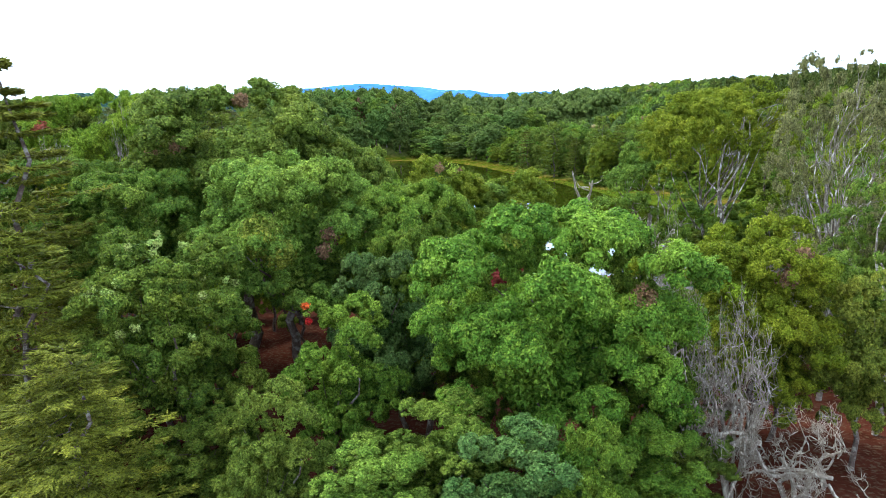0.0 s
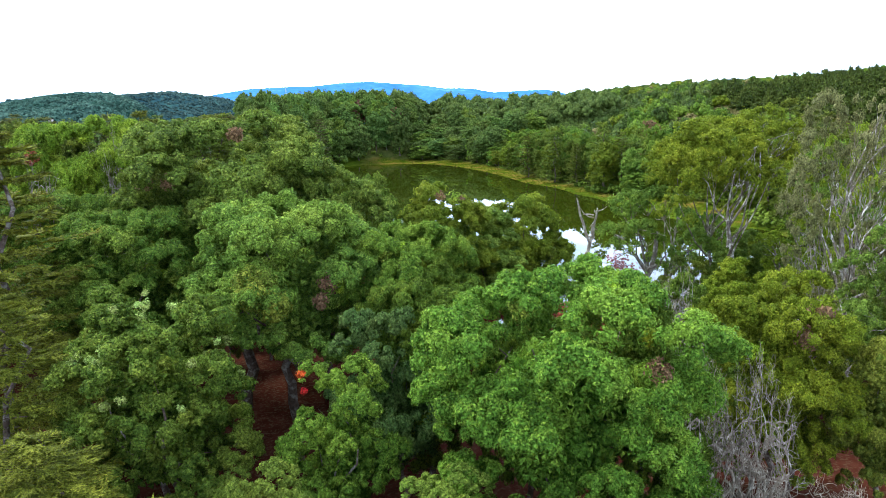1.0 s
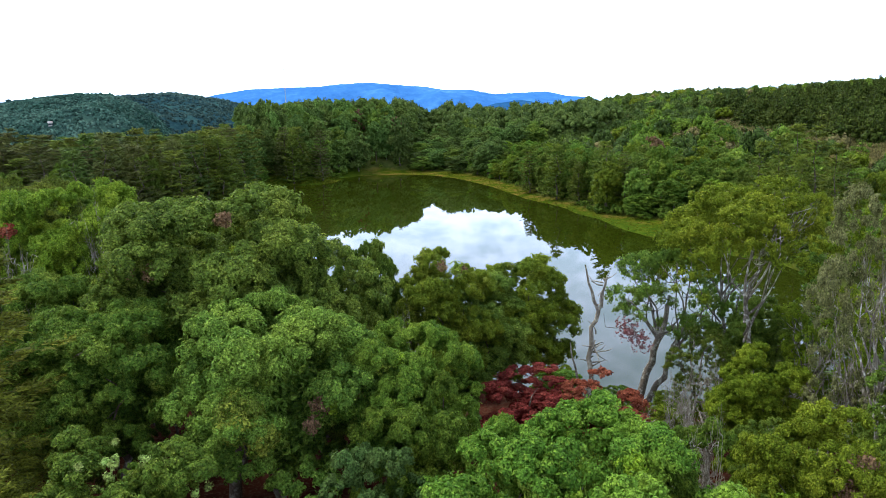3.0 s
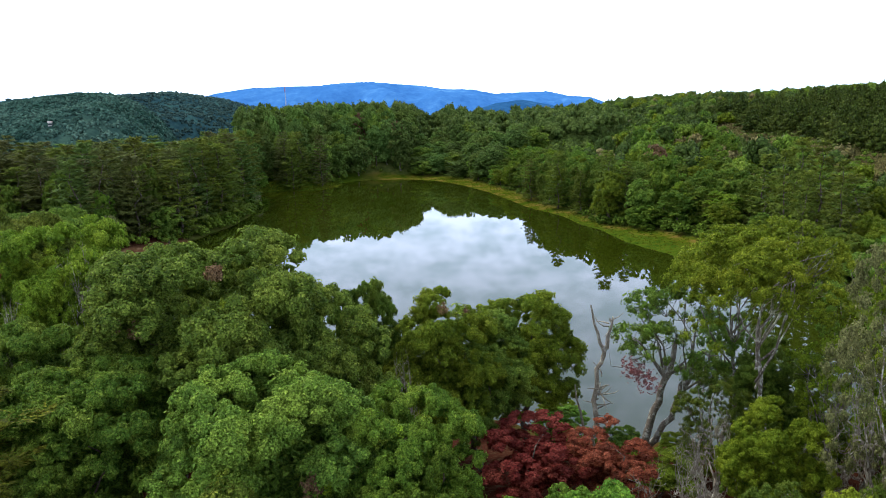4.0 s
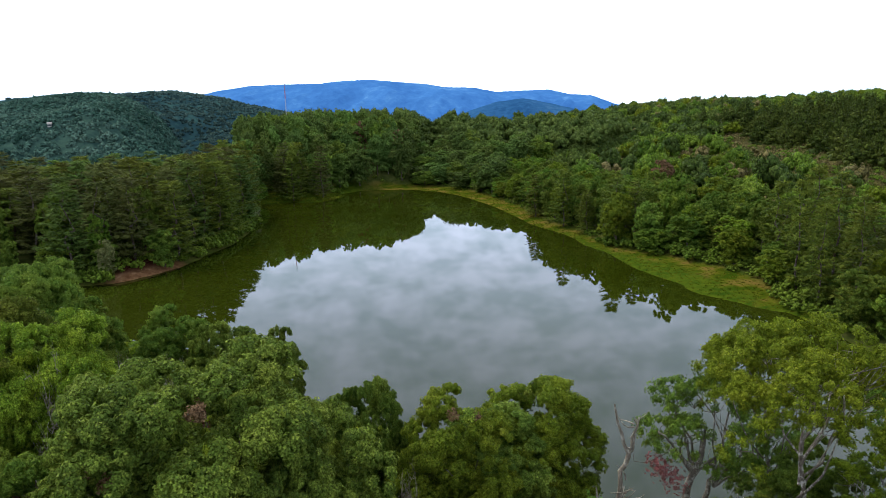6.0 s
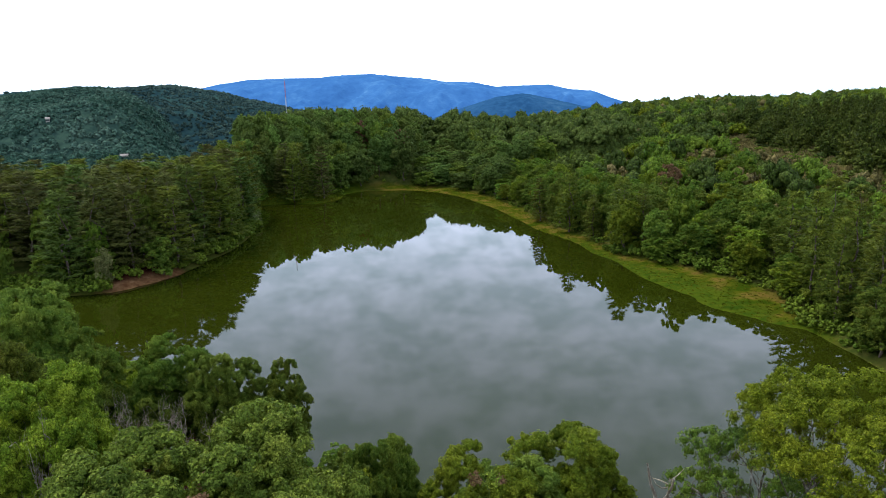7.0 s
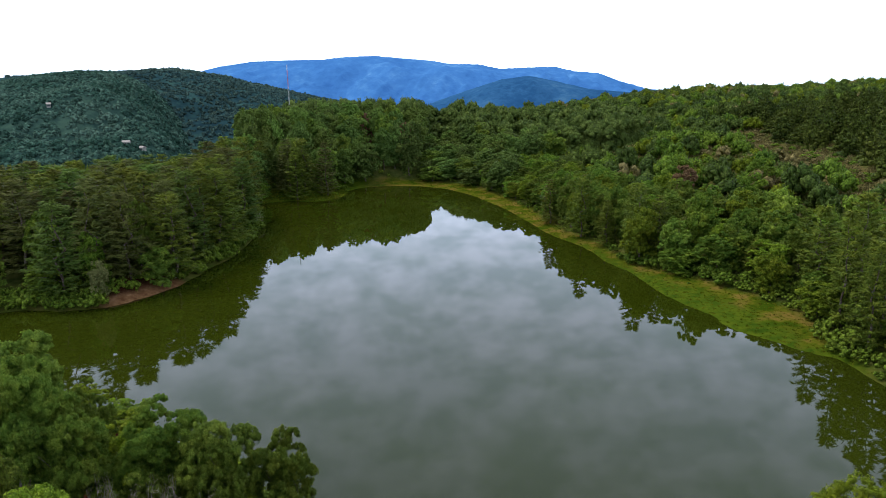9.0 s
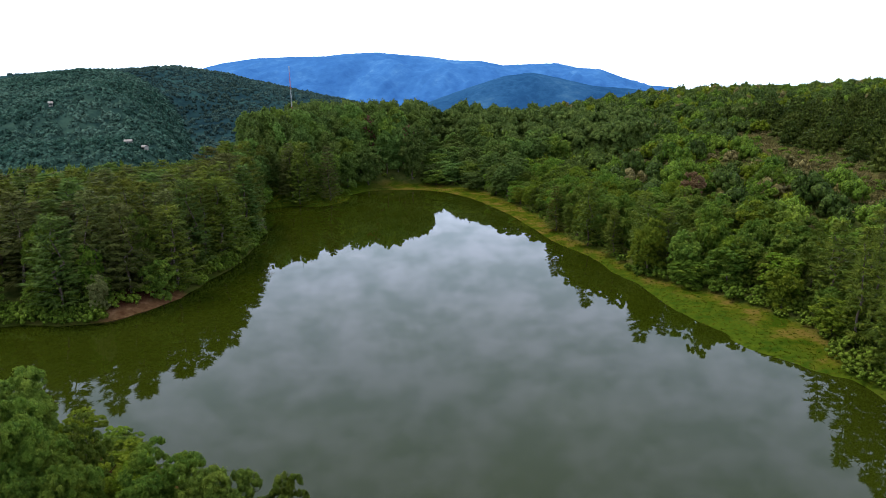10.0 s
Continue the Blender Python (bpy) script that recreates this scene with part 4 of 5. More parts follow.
near("dead_tree", 7.6, 20.8, 13.0, 1.7, "bare", None, "bare grey tree with many thin branches")
near("dead_tree", 8.8, 19.8, 10.6, 1.9, "bare", None, "bare grey bush hung with lichen")
near("dead_tree", 7.0, 22.2, 14.3, 1.3, "bare", None, "bare tan tree beside a bright green one")
near("dead_tree", 9.6, 22.0, 11.6, 1.7, "bare", None, "bare grey tree hung with lichen")
near("dead_tree", 8.6, 27.5, 12.4, 1.9, "bare", None, "bare pale tree in front of the pond")
near("dead_tree", 9.4, 31.5, 11.8, 2.0, "bare", None, "bare grey tree among low bushes")
near("dead_tree", -20.2, 57.2, 12.4, 2.6, "bare", None, "whitish dead branches among green trees")



def sprig(owner, name, x, y, z, radius, mat, label, count=160, length=0.2):
    """A tuft of odd-coloured leaves that grows on a tree."""
    g = np.random.default_rng(int(abs(x * 100 + y * 10)))
    s = sphere_dirs(count, g)
    v, f = rosettes(s * radius * g.uniform(0.3, 1.0, (count, 1)), s + g.normal(size=(count, 3)) * 0.5, length * 0.6, g)
    ob = new(name, mesh_of(name, v, f, mat))
    ob.parent = owner
    bpy.context.view_layer.update()
    ob.matrix_world = Matrix.Translation((x, y, z))
    return tagged(ob, label)


sprig(made[-3.6, 21.3], "flower", -4.45, 20.3, 11.35, 0.13, LEAF_SCARLET, "scarlet flower spike", 80, 0.11)
sprig(made[-3.6, 21.3], "flower", -4.35, 20.1, 10.9, 0.11, LEAF_SCARLET, "scarlet flower spike", 40, 0.10)
sprig(made[12.3, 47.5], "red_leaves", 11.6, 46.6, 8.2, 1.05, LEAF_ROSE, "dull red leaves low in the crown", 130, 0.2)
sprig(made[12.3, 47.5], "red_leaves", 12.3, 46.3, 7.5, 0.9, LEAF_ROSE, "dull red leaves low in the crown", 90, 0.2)
sprig(made[-21.5, 42.0], "red_leaves", -22.6, 38.9, 17.0, 0.5, LEAF_RED, "small spray of red leaves", 140, 0.22)
sprig(made[-11.3, 36.2], "red_leaves", -9.8, 33.9, 18.0, 0.4, LEAF_PINK, "small spray of brownish red leaves", 120, 0.2)
sprig(made[-6.6, 29.0], "yellow_leaves", -6.9, 24.9, 12.8, 0.9, LEAF_YELLOW, "paler yellowish shoots", 420, 0.2)
sprig(made[-6.6, 29.0], "yellow_leaves", -6.3, 25.0, 12.1, 0.7, LEAF_YELLOW, "paler yellowish shoots", 240, 0.2)
shoots = np.random.default_rng(77)
for x, y, top, r in ((-11.3, 36.2, 18.9, 5.2), (-6.6, 29.0, 15.5, 3.8), (-1.9, 29.5, 14.1, 2.9), (3.2, 20.9, 14.2, 4.0), (11.4, 23.8, 12.9, 2.2), (-0.3, 43.2, 14.3, 2.9), (4.9, 48.8, 12.9, 3.3), (-21.5, 42.0, 19.0, 3.9)):
    deep = (top - ground_at(x, y)) * 0.42
    for _ in range(5):
        a, e = shoots.uniform(-2.6, -0.5), shoots.uniform(0.25, 1.2)
        shade = shoots.integers(3)
        sprig(made[x, y], ("brown_leaves", "yellow_leaves", "pale_leaves")[shade], x + 0.92 * r * math.cos(e) * math.cos(a), y + 0.92 * r * math.cos(e) * math.sin(a), top - deep * (1 - math.sin(e)) - 0.2,
              shoots.uniform(0.25, 0.5), (LEAF_PINK, LEAF_YELLOW, LEAF_LIME)[shade], ("small spray of withered brownish leaves", "small spray of yellowing leaves", "small spray of pale green leaves")[shade], 60, 0.17)
for _ in range(40):
    a, k = shoots.uniform(0, 6.28), shoots.uniform(0, 1) ** 0.5
    x, y = -9.5 + 2.9 * k * math.cos(a), 22.0 + 2.9 * k * math.sin(a)
    sprig(made[-9.5, 22.0], "young_shoot", x, y, 13.5 - 2.9 * k * k * shoots.uniform(0.8, 1.2), 0.16, LEAF_SHOOT, "pale young shoot", 18, 0.13)

# lower trees that close the gaps of the near wood
fill = np.random.default_rng(21)
for _ in range(1100):
    x, y = fill.uniform(-48, 44), fill.uniform(24, 92)
    d = off_shore(x, y)
    if d < 0.8 or abs(x) > 8 + 0.75 * y or (-11 < x < 6 and y < 30) or (-11 < x < -5 and y < 36) or (8 < x < 16 and y < 30) or math.hypot(x + 16.9, y - 26.3) < 5 or (0 < x < 13 and 33 < y < 42) or (8 < x < 16 and 40 < y < 54):
        continue
    if min(math.hypot(x - a, y - b) / (0.6 * r + 1.35) for a, b, r in spots) < 1:
        continue
    bush = d < 5
    r = fill.uniform(1.3, 2.0)
    spots.append((x, y, r))
    z = ground_at(x, y)
    top = z + (fill.uniform(2.2, 4.2) if bush else fill.uniform(5.0, 8.0)) + (1.5 if x < -20 and not bush else 0.0)
    mats = (LEAF_LIME, LEAF_MID, LEAF_BRIGHT) if x > 6 else (LEAF_DARK, LEAF_MID, LEAF_LIME)
    tree("waterside_bush" if bush else "understorey_tree", x, y, top, r, "bush" if x < 6 or bush else ("bush", "airy_b")[fill.integers(2)],
         "leafy bush at the water's edge" if bush else "green understorey tree in a dense wood", mats[fill.integers(3)], group="bushes on the near bank" if bush else "understorey of the near wood")

# ---------------------------------------------------------------- woods round the pond
far = np.random.default_rng(33)


def canopy(x, y):
    """The most that tree tops reach: the wood behind the point falls away to the valley,
    and a dip runs back from the pond's far end."""
    if -13 < x < 10 and y > 250:
        return (0.19 + 0.006 * abs(x + 7)) * (y - 224)
    return 23.5 - 0.11 * max(0.0, y - 158) if x < -76 else 40.0


def scatter(x0, x1, y0, y1, gap):
    """Jittered rows of places."""
    xs, ys = np.meshgrid(np.arange(x0, x1, gap), np.arange(y0, y1, gap))
    p = np.stack([xs.ravel(), ys.ravel()], 1) + far.uniform(-0.42, 0.42, (xs.size, 2)) * gap
    return np.column_stack([p, shore_distance(p[:, 0], p[:, 1])])


for x, y, d in scatter(-128, -44, 124, 240, 5.6):
    if d < 0.5 or d > 50 or (x < -100 and y > 200):
        continue
    z = ground_at(x, y)
    lid = canopy(x, y) - z - far.uniform(0, 2.5)
    if lid < 4:
        continue
    if far.uniform() < (0.32 if d < 5 else 0.07):
        tree("waterside_tree", x, y, z + min(lid, far.uniform(4, 9) if d < 5 else far.uniform(10, 14)), far.uniform(1.8, 2.8), ("far_a", "far_b")[far.integers(2)], "green broadleaf tree among pines",
             (LEAF_MID, LEAF_OLIVE, LEAF_BRIGHT)[far.integers(3)], group="trees on the far bank")
    else:
        tree("pine_tree", x, y, z + min(lid, far.uniform(16.0, 18.5) if d < 12 else far.uniform(12.0, 16.5)), far.uniform(4.2, 5.6), ("pine_a", "pine_b")[far.integers(2)],
             "dark olive pine with layered feathery boughs", (NEEDLE_OLIVE, NEEDLE_BROWN, NEEDLE_OLIVE, NEEDLE_GREEN)[far.integers(4)], group="pines on the point")

deep_wood = []
for x, y, d in scatter(-112, 70, 228, 368, 6.4):
    bank = 8 if x > -30 else 10 if x > -60 and y < 250 else 3.5
    if d < bank or d > 100 or (x > 20 and y < 262) or (x < -70 and y < 245):
        continue
    z = ground_at(x, y)
    lid = canopy(x, y) - z - far.uniform(0, 2.5)
    if lid < 3 and x > -13:
        lid = 3.0
    elif lid < 3:
        continue
    low = 0.75 if x > 10 else 0.95 if d < bank + 6 else 1.0
    tall, r = far.uniform(12.0, 16.5) * low, far.uniform(3.2, 4.6)
    tall = min(tall, lid)
    if d > 48:
        deep_wood += [(x, y, z - 0.5, r, tall * 0.62, far.integers(5)), (x, y, z + 0.45 * tall, r * 0.95, tall * 0.55, far.integers(5))]
        continue
    tree("woodland_tree", x, y, z + tall, r, ("far_a", "far_b")[far.integers(2)], "rounded green tree in the wood beyond the pond",
         (WOOD_LEAF, WOOD_LEAF_DEEP, WOOD_LEAF_DEEP, WOOD_LEAF, LEAF_MID)[far.integers(5)], group="trees beyond the pond")

BANK = [(22.5, 188, 11.5, 3.2, "pine_a"), (27.2, 171.5, 14.6, 3.4, "pine_b"), (31, 185, 13.0, 3.6, "pine_a"), (30.8, 162.5, 10.5, 2.8, "pine_a"), (34.6, 152.5, 15.8, 3.6, "pine_b"),
        (38.4, 151, 13.2, 3.4, "pine_a"), (38.5, 166, 13.6, 3.8, "pine_b"), (42.0, 146.5, 9.6, 2.8, "pine_a"), (48.5, 148, 8.6, 2.6, "pine_b"), (49.5, 132, 8.6, 2.6, "pine_b"),
        (54.0, 121, 16.5, 3.6, "pine_b"), (51.8, 110, 18.0, 3.4, "pine_b"), (54.0, 104.5, 19.0, 3.8, "pine_a"), (56.5, 115, 19.5, 3.8, "pine_b"), (58.0, 127, 12, 3.6, "pine_b"),
        (50.3, 101.5, 15.5, 2.8, "pine_b"), (52.0, 95.5, 17, 3.2, "pine_a"), (61.5, 109, 14, 3.8, "pine_b")]
for x, y, top, r, like in BANK:
    tree("slope_pine", x, y, top, r, like, "dark pine at the foot of the slope", group="pines at the slope's foot")
placed = [(x, y, r) for x, y, _, r, _ in BANK]
for x, y, d in scatter(8, 105, 84, 262, 4.6):
    if d < bank_width(y) + 0.6 or d > 30 or min(math.hypot(x - a, y - b) / (0.9 * r) for a, b, r in placed) < 1:
        continue
    z = ground_at(x, y)
    tree("young_tree", x, y, z + far.uniform(4.5, 9.0) + (3.5 if 140 < y < 200 and d < 14 else 0.0), far.uniform(2.2, 3.4), ("far_a", "far_b")[far.integers(2)], "rounded green tree on the slope by the pond",
         (LEAF_MID, LEAF_DARK, LEAF_OLIVE, LEAF_BRIGHT)[far.integers(4)], group="trees on the slope")


# trees that stand out from the woods
for name, x, y, top, r, like, mat, label in (
        ("waterside_tree", -61.0, 128.6, 7.5, 1.6, "far_b", LEAF_GREY, "pale greyish tree at the water's edge"),
        ("waterside_tree", -64.0, 132.5, 11.5, 1.9, "far_a", LEAF_BRIGHT, "light green tree before dark pines"),
        ("young_tree", 55.0, 186.0, 14.5, 2.6, "far_b", LEAF_PINK, "dusty pink-brown tree on the slope"),
        ("woodland_tree", -36.0, 286.0, 24.5, 4.0, "far_a", LEAF_PINK, "reddish-brown tree in the wood beyond the pond"),
        ("woodland_tree", -19.0, 281.0, 21.0, 3.2, "far_b", LEAF_PINK, "reddish-brown tree in the wood beyond the pond"),
        ("young_tree", 62.5, 166.0, 15.0, 2.8, "far_a", LEAF_BRIGHT, "bright green tree on the slope"),
        ("young_tree", 70.0, 178.0, 17.0, 2.8, "far_b", LEAF_BRIGHT, "bright green tree on the slope"),
        ("dead_tree", -52.8, 193.0, 4.5, 2.4, "bare", None, "pale dead tree fallen by the water"),
        ("dead_tree", 47.5, 139.0, 9.5, 1.6, "bare", None, "bare grey tree on the slope")):
    tree(name, x, y, top, r, like, label, mat)


# ---------------------------------------------------------------- woods too thick to count
def clump(seed, tufts, leaves):
    """A rounded bush one metre in spread and height."""
    g = np.random.default_rng(seed)
    c = fib_dirs(tufts, -0.35, g) * np.array([0.72, 0.72, 0.36]) * g.uniform(0.6, 1.1, (tufts, 1)) + np.array([0, 0, 0.5])
    r = g.uniform(0.22, 0.42, tufts)
    n = tufts * leaves
    s = unit(sphere_dirs(n, g) + np.array([0, 0, 0.5]))
    p = np.repeat(c, leaves, axis=0) + s * np.repeat(r, leaves)[:, None] * g.uniform(0.82, 1.15, (n, 1)) * np.array([1, 1, 0.6])
    return joined([leaf_tris(p, s + g.normal(size=(n, 3)) * 0.4, 0.13, 0.13, g), heaps(c, r * 0.85, g, 1, 0.6, 0.14)])


def woods(name, places, shapes, mat, label):
    """One sheet of many trees: rows of x, y, z, spread, height, shape."""
    vs, fs, k = [], [], 0
    for x, y, z, s, h, w in places:
        v, f = shapes[int(w)]
        a = far.uniform(0, 6.28)
        ca, sa = math.cos(a), math.sin(a)
        q = v @ np.array([[ca, sa, 0], [-sa, ca, 0], [0, 0, 1]]) * [s, s, h] + [x, y, z]
        vs.append(q)
        fs.append(f + k)
        k += len(q)
    ob = new(name, mesh_of(name, np.concatenate(vs), np.concatenate(fs), mat, True))
    return tagged(ob, label, "woods", kind="stuff")


CLUMPS = [clump(50 + i, 15, 16) for i in range(5)]
BUSHES = [clump(90 + i, 8, 12) for i in range(5)]
PINES = []
for i in range(3):
    g = np.random.default_rng(60 + i)
    k = np.sort(g.uniform(0.06, 0.93, 17))
    a = np.arange(17) * 2.4 + g.uniform(0, 0.8, 17)
    reach = (0.72 * (1 - k) ** 0.7) * g.uniform(0.5, 1.0, 17)
    c = np.column_stack([np.cos(a) * reach, np.sin(a) * reach, k])
    r = 0.15 + 0.22 * (1 - k)
    n = 17 * 11
    q = unit(sphere_dirs(n, g) + np.array([0, 0, 0.3]))
    p = np.repeat(c, 11, axis=0) + q * np.repeat(r, 11)[:, None] * g.uniform(0.85, 1.35, (n, 1)) * [1, 1, 0.42]
    PINES.append(joined([heaps(c, r, g, 1, 0.38, 0.25), leaf_tris(p, q + g.normal(size=(n, 3)) * 0.6, 0.20, 0.10, g, q * [1, 1, 0.2] + [0, 0, 0.5])]))

slope, bright, dark_pines, dry, hill_wood = [], [], [], [], []
for x, y, d in scatter(14, 260, 60, 430, 4.3):
    if d < 28 or y > 318 + 0.75 * (x + 10) + 60 or x > 45 + 0.66 * y:
        continue
    z = ground_at(x, y)
    across = x - 95 - (y - 200) * 0.06 + 3 * math.sin(y / 9)
    strip_here = abs(across) < 7.5 and 125 < y < 270
    pine_here = across > 7.5 and 120 < y < 300
    rough_here = float(waves(np.array([x]), np.array([y]), 25, 8)[0]) > 0.12 and x > 50
    if strip_here or (rough_here and not pine_here and far.uniform() < 0.55):
        s = far.uniform(0.5, 1.2) if strip_here else far.uniform(0.8, 1.9)
        for _ in range(3 if strip_here else 1):
            u, w = far.uniform(-1.8, 1.8, 2)
            (dry if far.uniform() < 0.6 else slope).append((x + u, y + w, z - 0.2, s, s * far.uniform(1.0, 1.6), far.integers(5)))
    elif pine_here:
        if far.uniform() < 0.7:
            x, y = x + far.normal() * 1.6, y + far.normal() * 1.6
            dark_pines.append((x, y, z - 0.3, far.uniform(2.4, 4.2), far.uniform(4.5, 9.0), far.integers(3)))
    else:
        top = d > 85 or y > 245
        s = far.uniform(2.2, 3.8) if top else far.uniform(1.3, 2.9) if far.uniform() < 0.82 else far.uniform(3.2, 4.6)
        pick = far.uniform()
        kind_of = dry if x > 40 and pick < 0.08 else hill_wood if pick < (0.62 if top else 0.36) else bright if pick > 0.86 else slope
        kind_of.append((x, y, z - 0.7, s, s * far.uniform(1.4, 2.1), far.integers(5)))
# dry grass on the open strip and between the shrubs
blades = []
for i in range(3):
    g = np.random.default_rng(80 + i)
    n = 14
    foot = np.column_stack([g.normal(size=(n, 2)) * 0.35, np.zeros(n)])
    way = unit(np.column_stack([g.normal(size=(n, 2)) * 0.5, np.ones(n)]))
    blades.append(leaf_tris(foot, np.column_stack([g.normal(size=(n, 2)), np.zeros(n)]), 1.0, 0.30, g, way))
tufts = []
for x, y, d in scatter(50, 200, 115, 290, 1.7):
    across = x - 95 - (y - 200) * 0.06 + 3 * math.sin(y / 9)
    if d > 25 and x < 45 + 0.66 * y and (abs(across) < 9.5 or far.uniform() < 0.25):
        s = far.uniform(0.6, 1.2)
        tufts.append((x, y, ground_at(x, y) - 0.05, s, s * far.uniform(0.6, 1.1), far.integers(3)))
# short grass on the pond's far bank
short = []
for x, y, d in scatter(-32, 52, 96, 268, 0.9):
    if 0.1 < d < bank_width(y) + 1.2 + 1.0 * math.sin(x * 0.9 + y * 0.7):
        s = far.uniform(0.25, 0.5)
        short.append((x, y, ground_at(x, y) - 0.04, s, s * far.uniform(0.35, 0.6), far.integers(3)))
for x, y, d in scatter(-72, -34, 222, 252, 0.9):
    if 0.1 < d < 8.0:
        s = far.uniform(0.4, 0.8)
        short.append((x, y, ground_at(x, y) - 0.04, s, s * far.uniform(0.4, 0.8), far.integers(3)))
# low scrub along the banks
edge = []
for x, y, d in scatter(-128, -36, 122, 262, 2.3):
    bare = -60 < x < -49 and 124 < y < 140
    spit = -60 < x < -35 and 222 < y < 250
    if (1.3 if bare else 8.0 if spit else -0.2) < d < (10.0 if spit else 5.5) and far.uniform() < 0.85:
        s = far.uniform(0.9, 1.9)
        edge.append((x, y, ground_at(x, y) - 0.3, s, s * far.uniform(1.1, 1.9), far.integers(5)))
for x, y, d in scatter(-32, 60, 90, 275, 2.5):
    wide = bank_width(y)
    if wide < d + 0.4 < wide + 4 and far.uniform() < 0.75 or wide * 0.6 < d < wide and far.uniform() < 0.10:
        s = far.uniform(0.7, 1.5) if d > wide - 0.4 else far.uniform(0.25, 0.5)
        edge.append((x, y, ground_at(x, y) - 0.3, s, s * far.uniform(1.0, 1.7), far.integers(5)))
# scrub at the slope's foot, behind the open grass
for x, y, d in scatter(30, 62, 94, 152, 1.9):
    if bank_width(y) - 0.2 < d < bank_width(y) + 8:
        s = far.uniform(0.7, 1.6)
        edge.append((x, y, ground_at(x, y) - 0.3, s, s * far.uniform(1.0, 1.8), far.integers(5)))
# scrub that hangs over the water under the pines
for x, y, d in scatter(-128, -44, 120, 215, 1.8):
    if -0.5 < d < 3.2 and not (-60 < x < -49.5 and 123 < y < 140):
        s = far.uniform(0.8, 1.6)
        edge.append((x, y, ground_at(x, y) - 0.4, s, s * far.uniform(1.2, 2.2), far.integers(5)))
# pines that run on behind the point
back_pines = []
for x, y, d in scatter(-240, -126, 128, 300, 6.5):
    lid = canopy(x, y) - ground_at(x, y)
    if d > 2 and lid > 3:
        back_pines.append((x, y, ground_at(x, y) - 0.3, far.uniform(3.2, 4.4), min(lid, far.uniform(10, 14)), far.integers(3)))
        edge.append((x + 3, y - 2, ground_at(x, y) - 0.3, 3.4, min(lid, far.uniform(4, 7)), far.integers(5)))
woods("slope_woods", slope, CLUMPS, SCRUB, "dense green shrubs and young trees on a slope")
woods("hill_wood", hill_wood, CLUMPS, HILL_LEAF, "dark green crowns of a wooded hill")
woods("young_slope_woods", bright, CLUMPS, SCRUB_BRIGHT, "bright green young trees on a slope")
woods("bank_scrub", edge, BUSHES, SCRUB, "low green scrub along the pond's banks")
woods("bank_grass", short, blades, BANK_GRASS, "short yellowish green grass along the bank")
woods("dry_grass", tufts, blades, SCRUB_BROWN, "tufts of dry brownish grass on a slope")
woods("dry_scrub", dry, BUSHES, SCRUB_BROWN, "dry brownish scrub on a slope")
woods("slope_pines", dark_pines, PINES, NEEDLE_DARK, "dark pine wood along the top of a slope")
woods("back_pines", back_pines, PINES, NEEDLE_OLIVE, "olive pine wood running on behind a point")
woods("deep_wood", deep_wood, CLUMPS, WOOD_LEAF_DEEP, "crowns of a dense green wood beyond the pond")

# trees that clothe the ridges
def ridge_trees(name, count, near_y, far_y, left, right, height, size, mat, label):
    ry = near_y + (far_y - near_y) * far.uniform(0, 1, count) ** 0.75
    rx = -ry * far.uniform(right, left, count)
    v, f = heaps(np.column_stack([rx, ry, height(rx, ry) - 0.5]), far.uniform(*size, count), far, 1, 1.0, 0.25)
    tagged(new(name, mesh_of(name, v, f, mat, True)), label, "woods", kind="stuff")


ridge_trees("ridge_woods", 11000, 370, 1060, 0.74, 0.28, spur_height, (1.8, 4.2), SPUR_LEAF_HAZED, "dark green woods on a ridge, tinted bluish for haze")
ridge_trees("back_ridge_woods", 8000, 760, 1355, 0.62, 0.08, ridge_height, (2.0, 4.2), RIDGE_LEAF_HAZED, "green woods on a far ridge, tinted blue for haze")

# ---------------------------------------------------------------- farmhouses on the far ridge
PLASTER, _, _, b3 = material("pale_plaster", 0.9)
b3.inputs["Base Color"].default_value = (0.26, 0.245, 0.21, 1)
TIN, _, _, b4 = material("roof_tin", 0.5)
b4.inputs["Base Color"].default_value = (0.20, 0.17, 0.15, 1)
GLASS, _, _, b5 = material("dark_window", 0.2)
b5.inputs["Base Color"].default_value = (0.03, 0.035, 0.04, 1)


def box_mesh(name, size, at, mat):
    bm = bmesh.new()
    bmesh.ops.create_cube(bm, size=1.0, matrix=Matrix.LocRotScale(at, None, size))
    me = bpy.data.meshes.new(name)
    bm.to_mesh(me)
    bm.free()
    me.materials.append(mat)
    return me


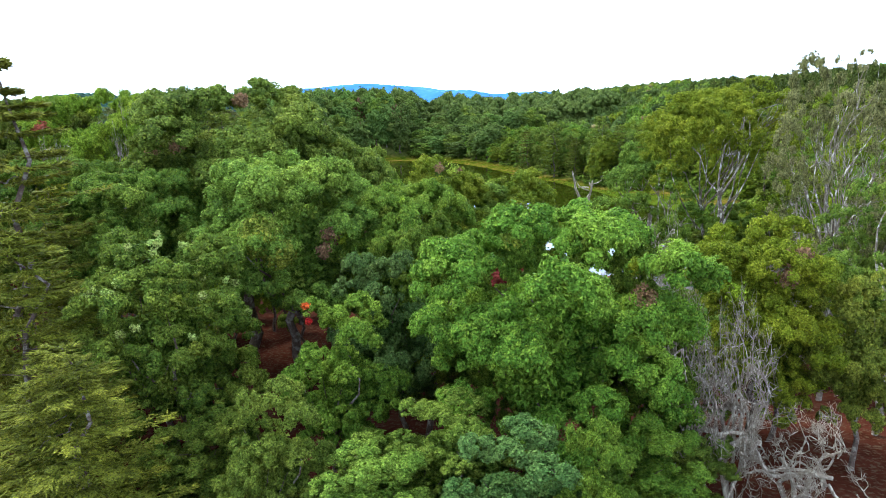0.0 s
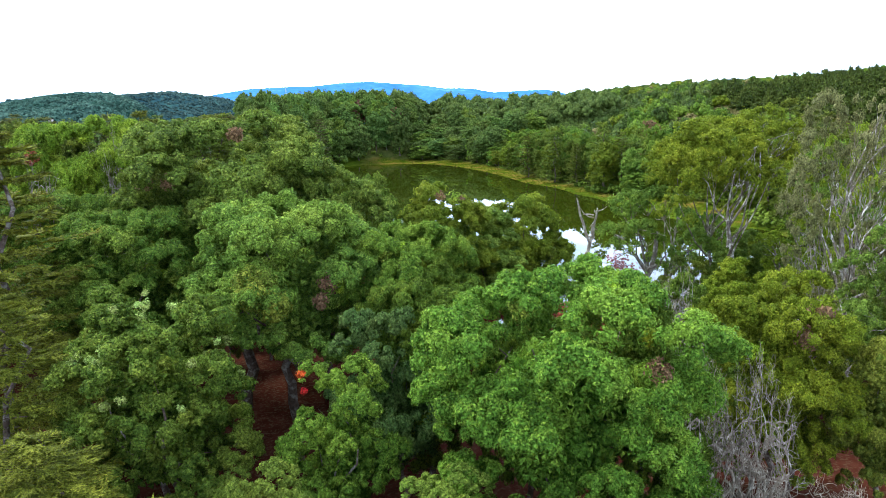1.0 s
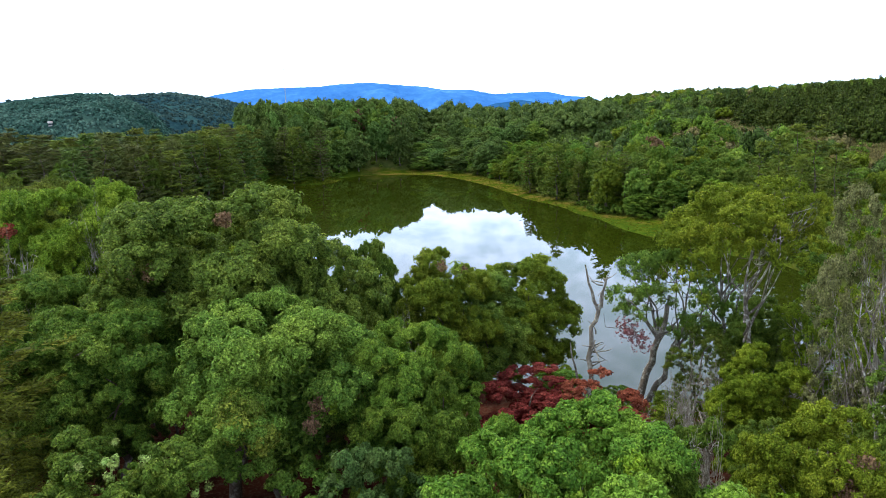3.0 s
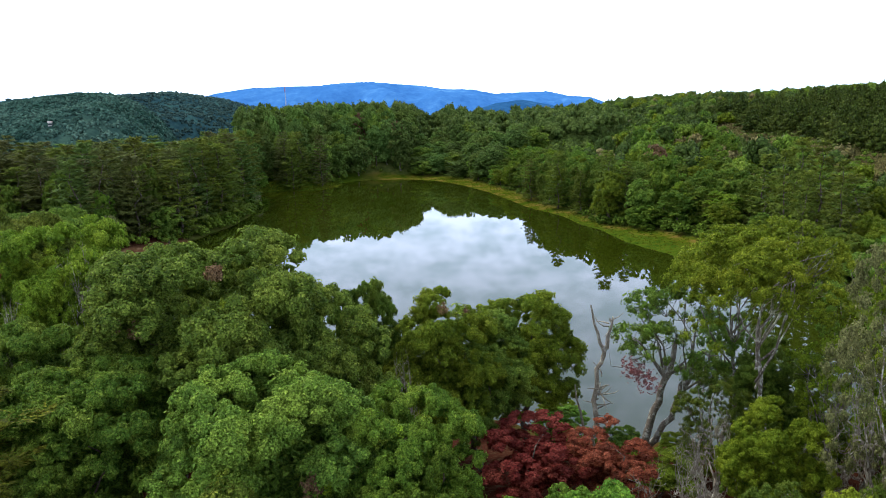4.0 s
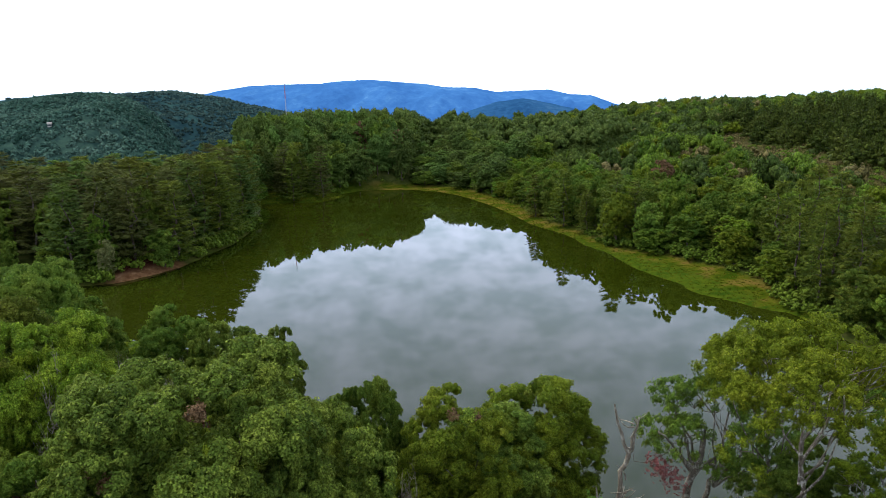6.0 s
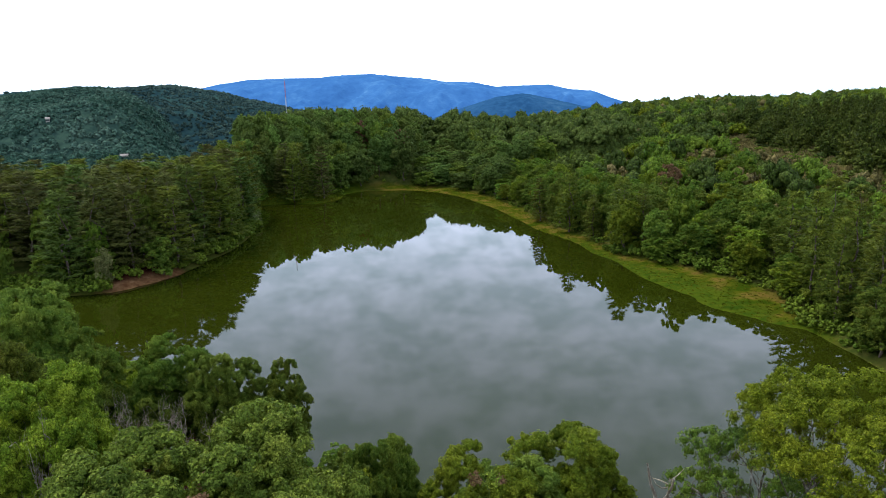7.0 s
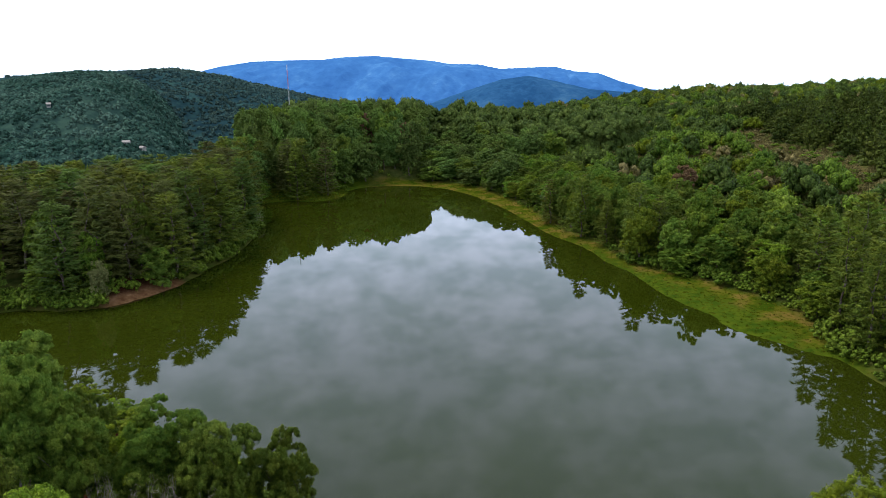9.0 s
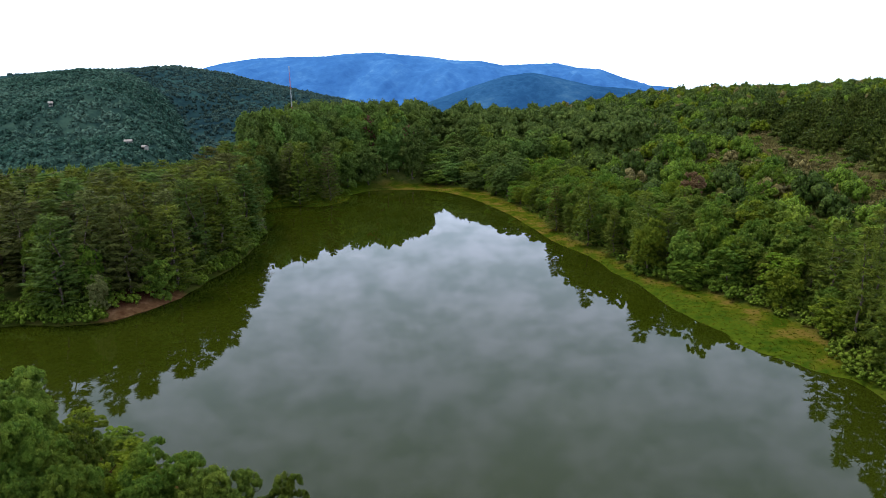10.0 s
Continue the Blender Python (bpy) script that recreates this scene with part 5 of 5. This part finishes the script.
def house(x, y, turn, long, label):
    root = new("farmhouse")
    root.matrix_world = pose(x, y, float(spur_height(np.array([x]), np.array([y]))[0]) - 0.2, 0, 0, turn)
    wall = new("wall", box_mesh("wall", (long, 5, 4), (0, 0, 0.4), PLASTER))
    wall.parent = root
    rv = [(-long / 2 - 0.5, -3.0, 2.3), (long / 2 + 0.5, -3.0, 2.3), (long / 2 + 0.5, 0, 3.8), (-long / 2 - 0.5, 0, 3.8), (-long / 2 - 0.5, 3.0, 2.3), (long / 2 + 0.5, 3.0, 2.3)]
    me = bpy.data.meshes.new("roof")
    me.from_pydata(rv, [], [(0, 1, 2, 3), (3, 2, 5, 4), (0, 3, 4), (1, 5, 2), (0, 4, 5, 1)])
    me.materials.append(TIN)
    roof = new("roof", me)
    roof.parent = root
    for k in (-0.3, 0.0, 0.3):
        pane = new("window", box_mesh("window", (1.2, 0.12, 1.3), (k * long, -2.52, 0.7), GLASS))
        pane.parent = root
    return tagged(root, label, "house", "farmhouses")


house(-297, 645, 12, 6, "small pale farmhouse with a tin roof among trees")
house(-285, 650, -20, 4.5, "small shed with a tin roof among trees")
house(-399, 708, 25, 3.6, "pale farmhouse high on a wooded ridge")

# ---------------------------------------------------------------- mast beyond the wood
MAST_RED, _, _, b1 = material("mast_red", 0.5)
b1.inputs["Base Color"].default_value = (0.45, 0.10, 0.07, 1)
MAST_WHITE, _, _, b2 = material("mast_white", 0.5)
b2.inputs["Base Color"].default_value = (0.42, 0.42, 0.42, 1)
mast = tagged(new("radio_mast"), "red and white lattice radio mast", "mast")
mz = ground_at(-71.5, 322)
mast.location = (-71.5, 322, mz)
BAY, BAYS = 2.4, int((45.6 - mz) / 2.4)
for i in range(BAYS):
    pieces, w = [], 0.26 - 0.10 * i / BAYS
    corners = [np.array([w * math.cos(a), w * math.sin(a), 0]) for a in (0.5, 2.6, 4.7)]
    for a, b in zip(corners, corners[1:] + corners[:1]):
        pieces.append(tube([a, a + [0, 0, BAY]], [0.035, 0.035], 4))
        pieces.append(tube([a, b + [0, 0, BAY / 2]], [0.015, 0.015], 4))
        pieces.append(tube([b + [0, 0, BAY / 2], a + [0, 0, BAY]], [0.015, 0.015], 4))
        pieces.append(tube([a, b], [0.015, 0.015], 4))
    v, f = joined(pieces)
    bay = new("mast_section", mesh_of("mast_section", v, f, MAST_RED if (i // 3) % 2 else MAST_WHITE))
    bay.parent, bay.location = mast, (0, 0, i * BAY)
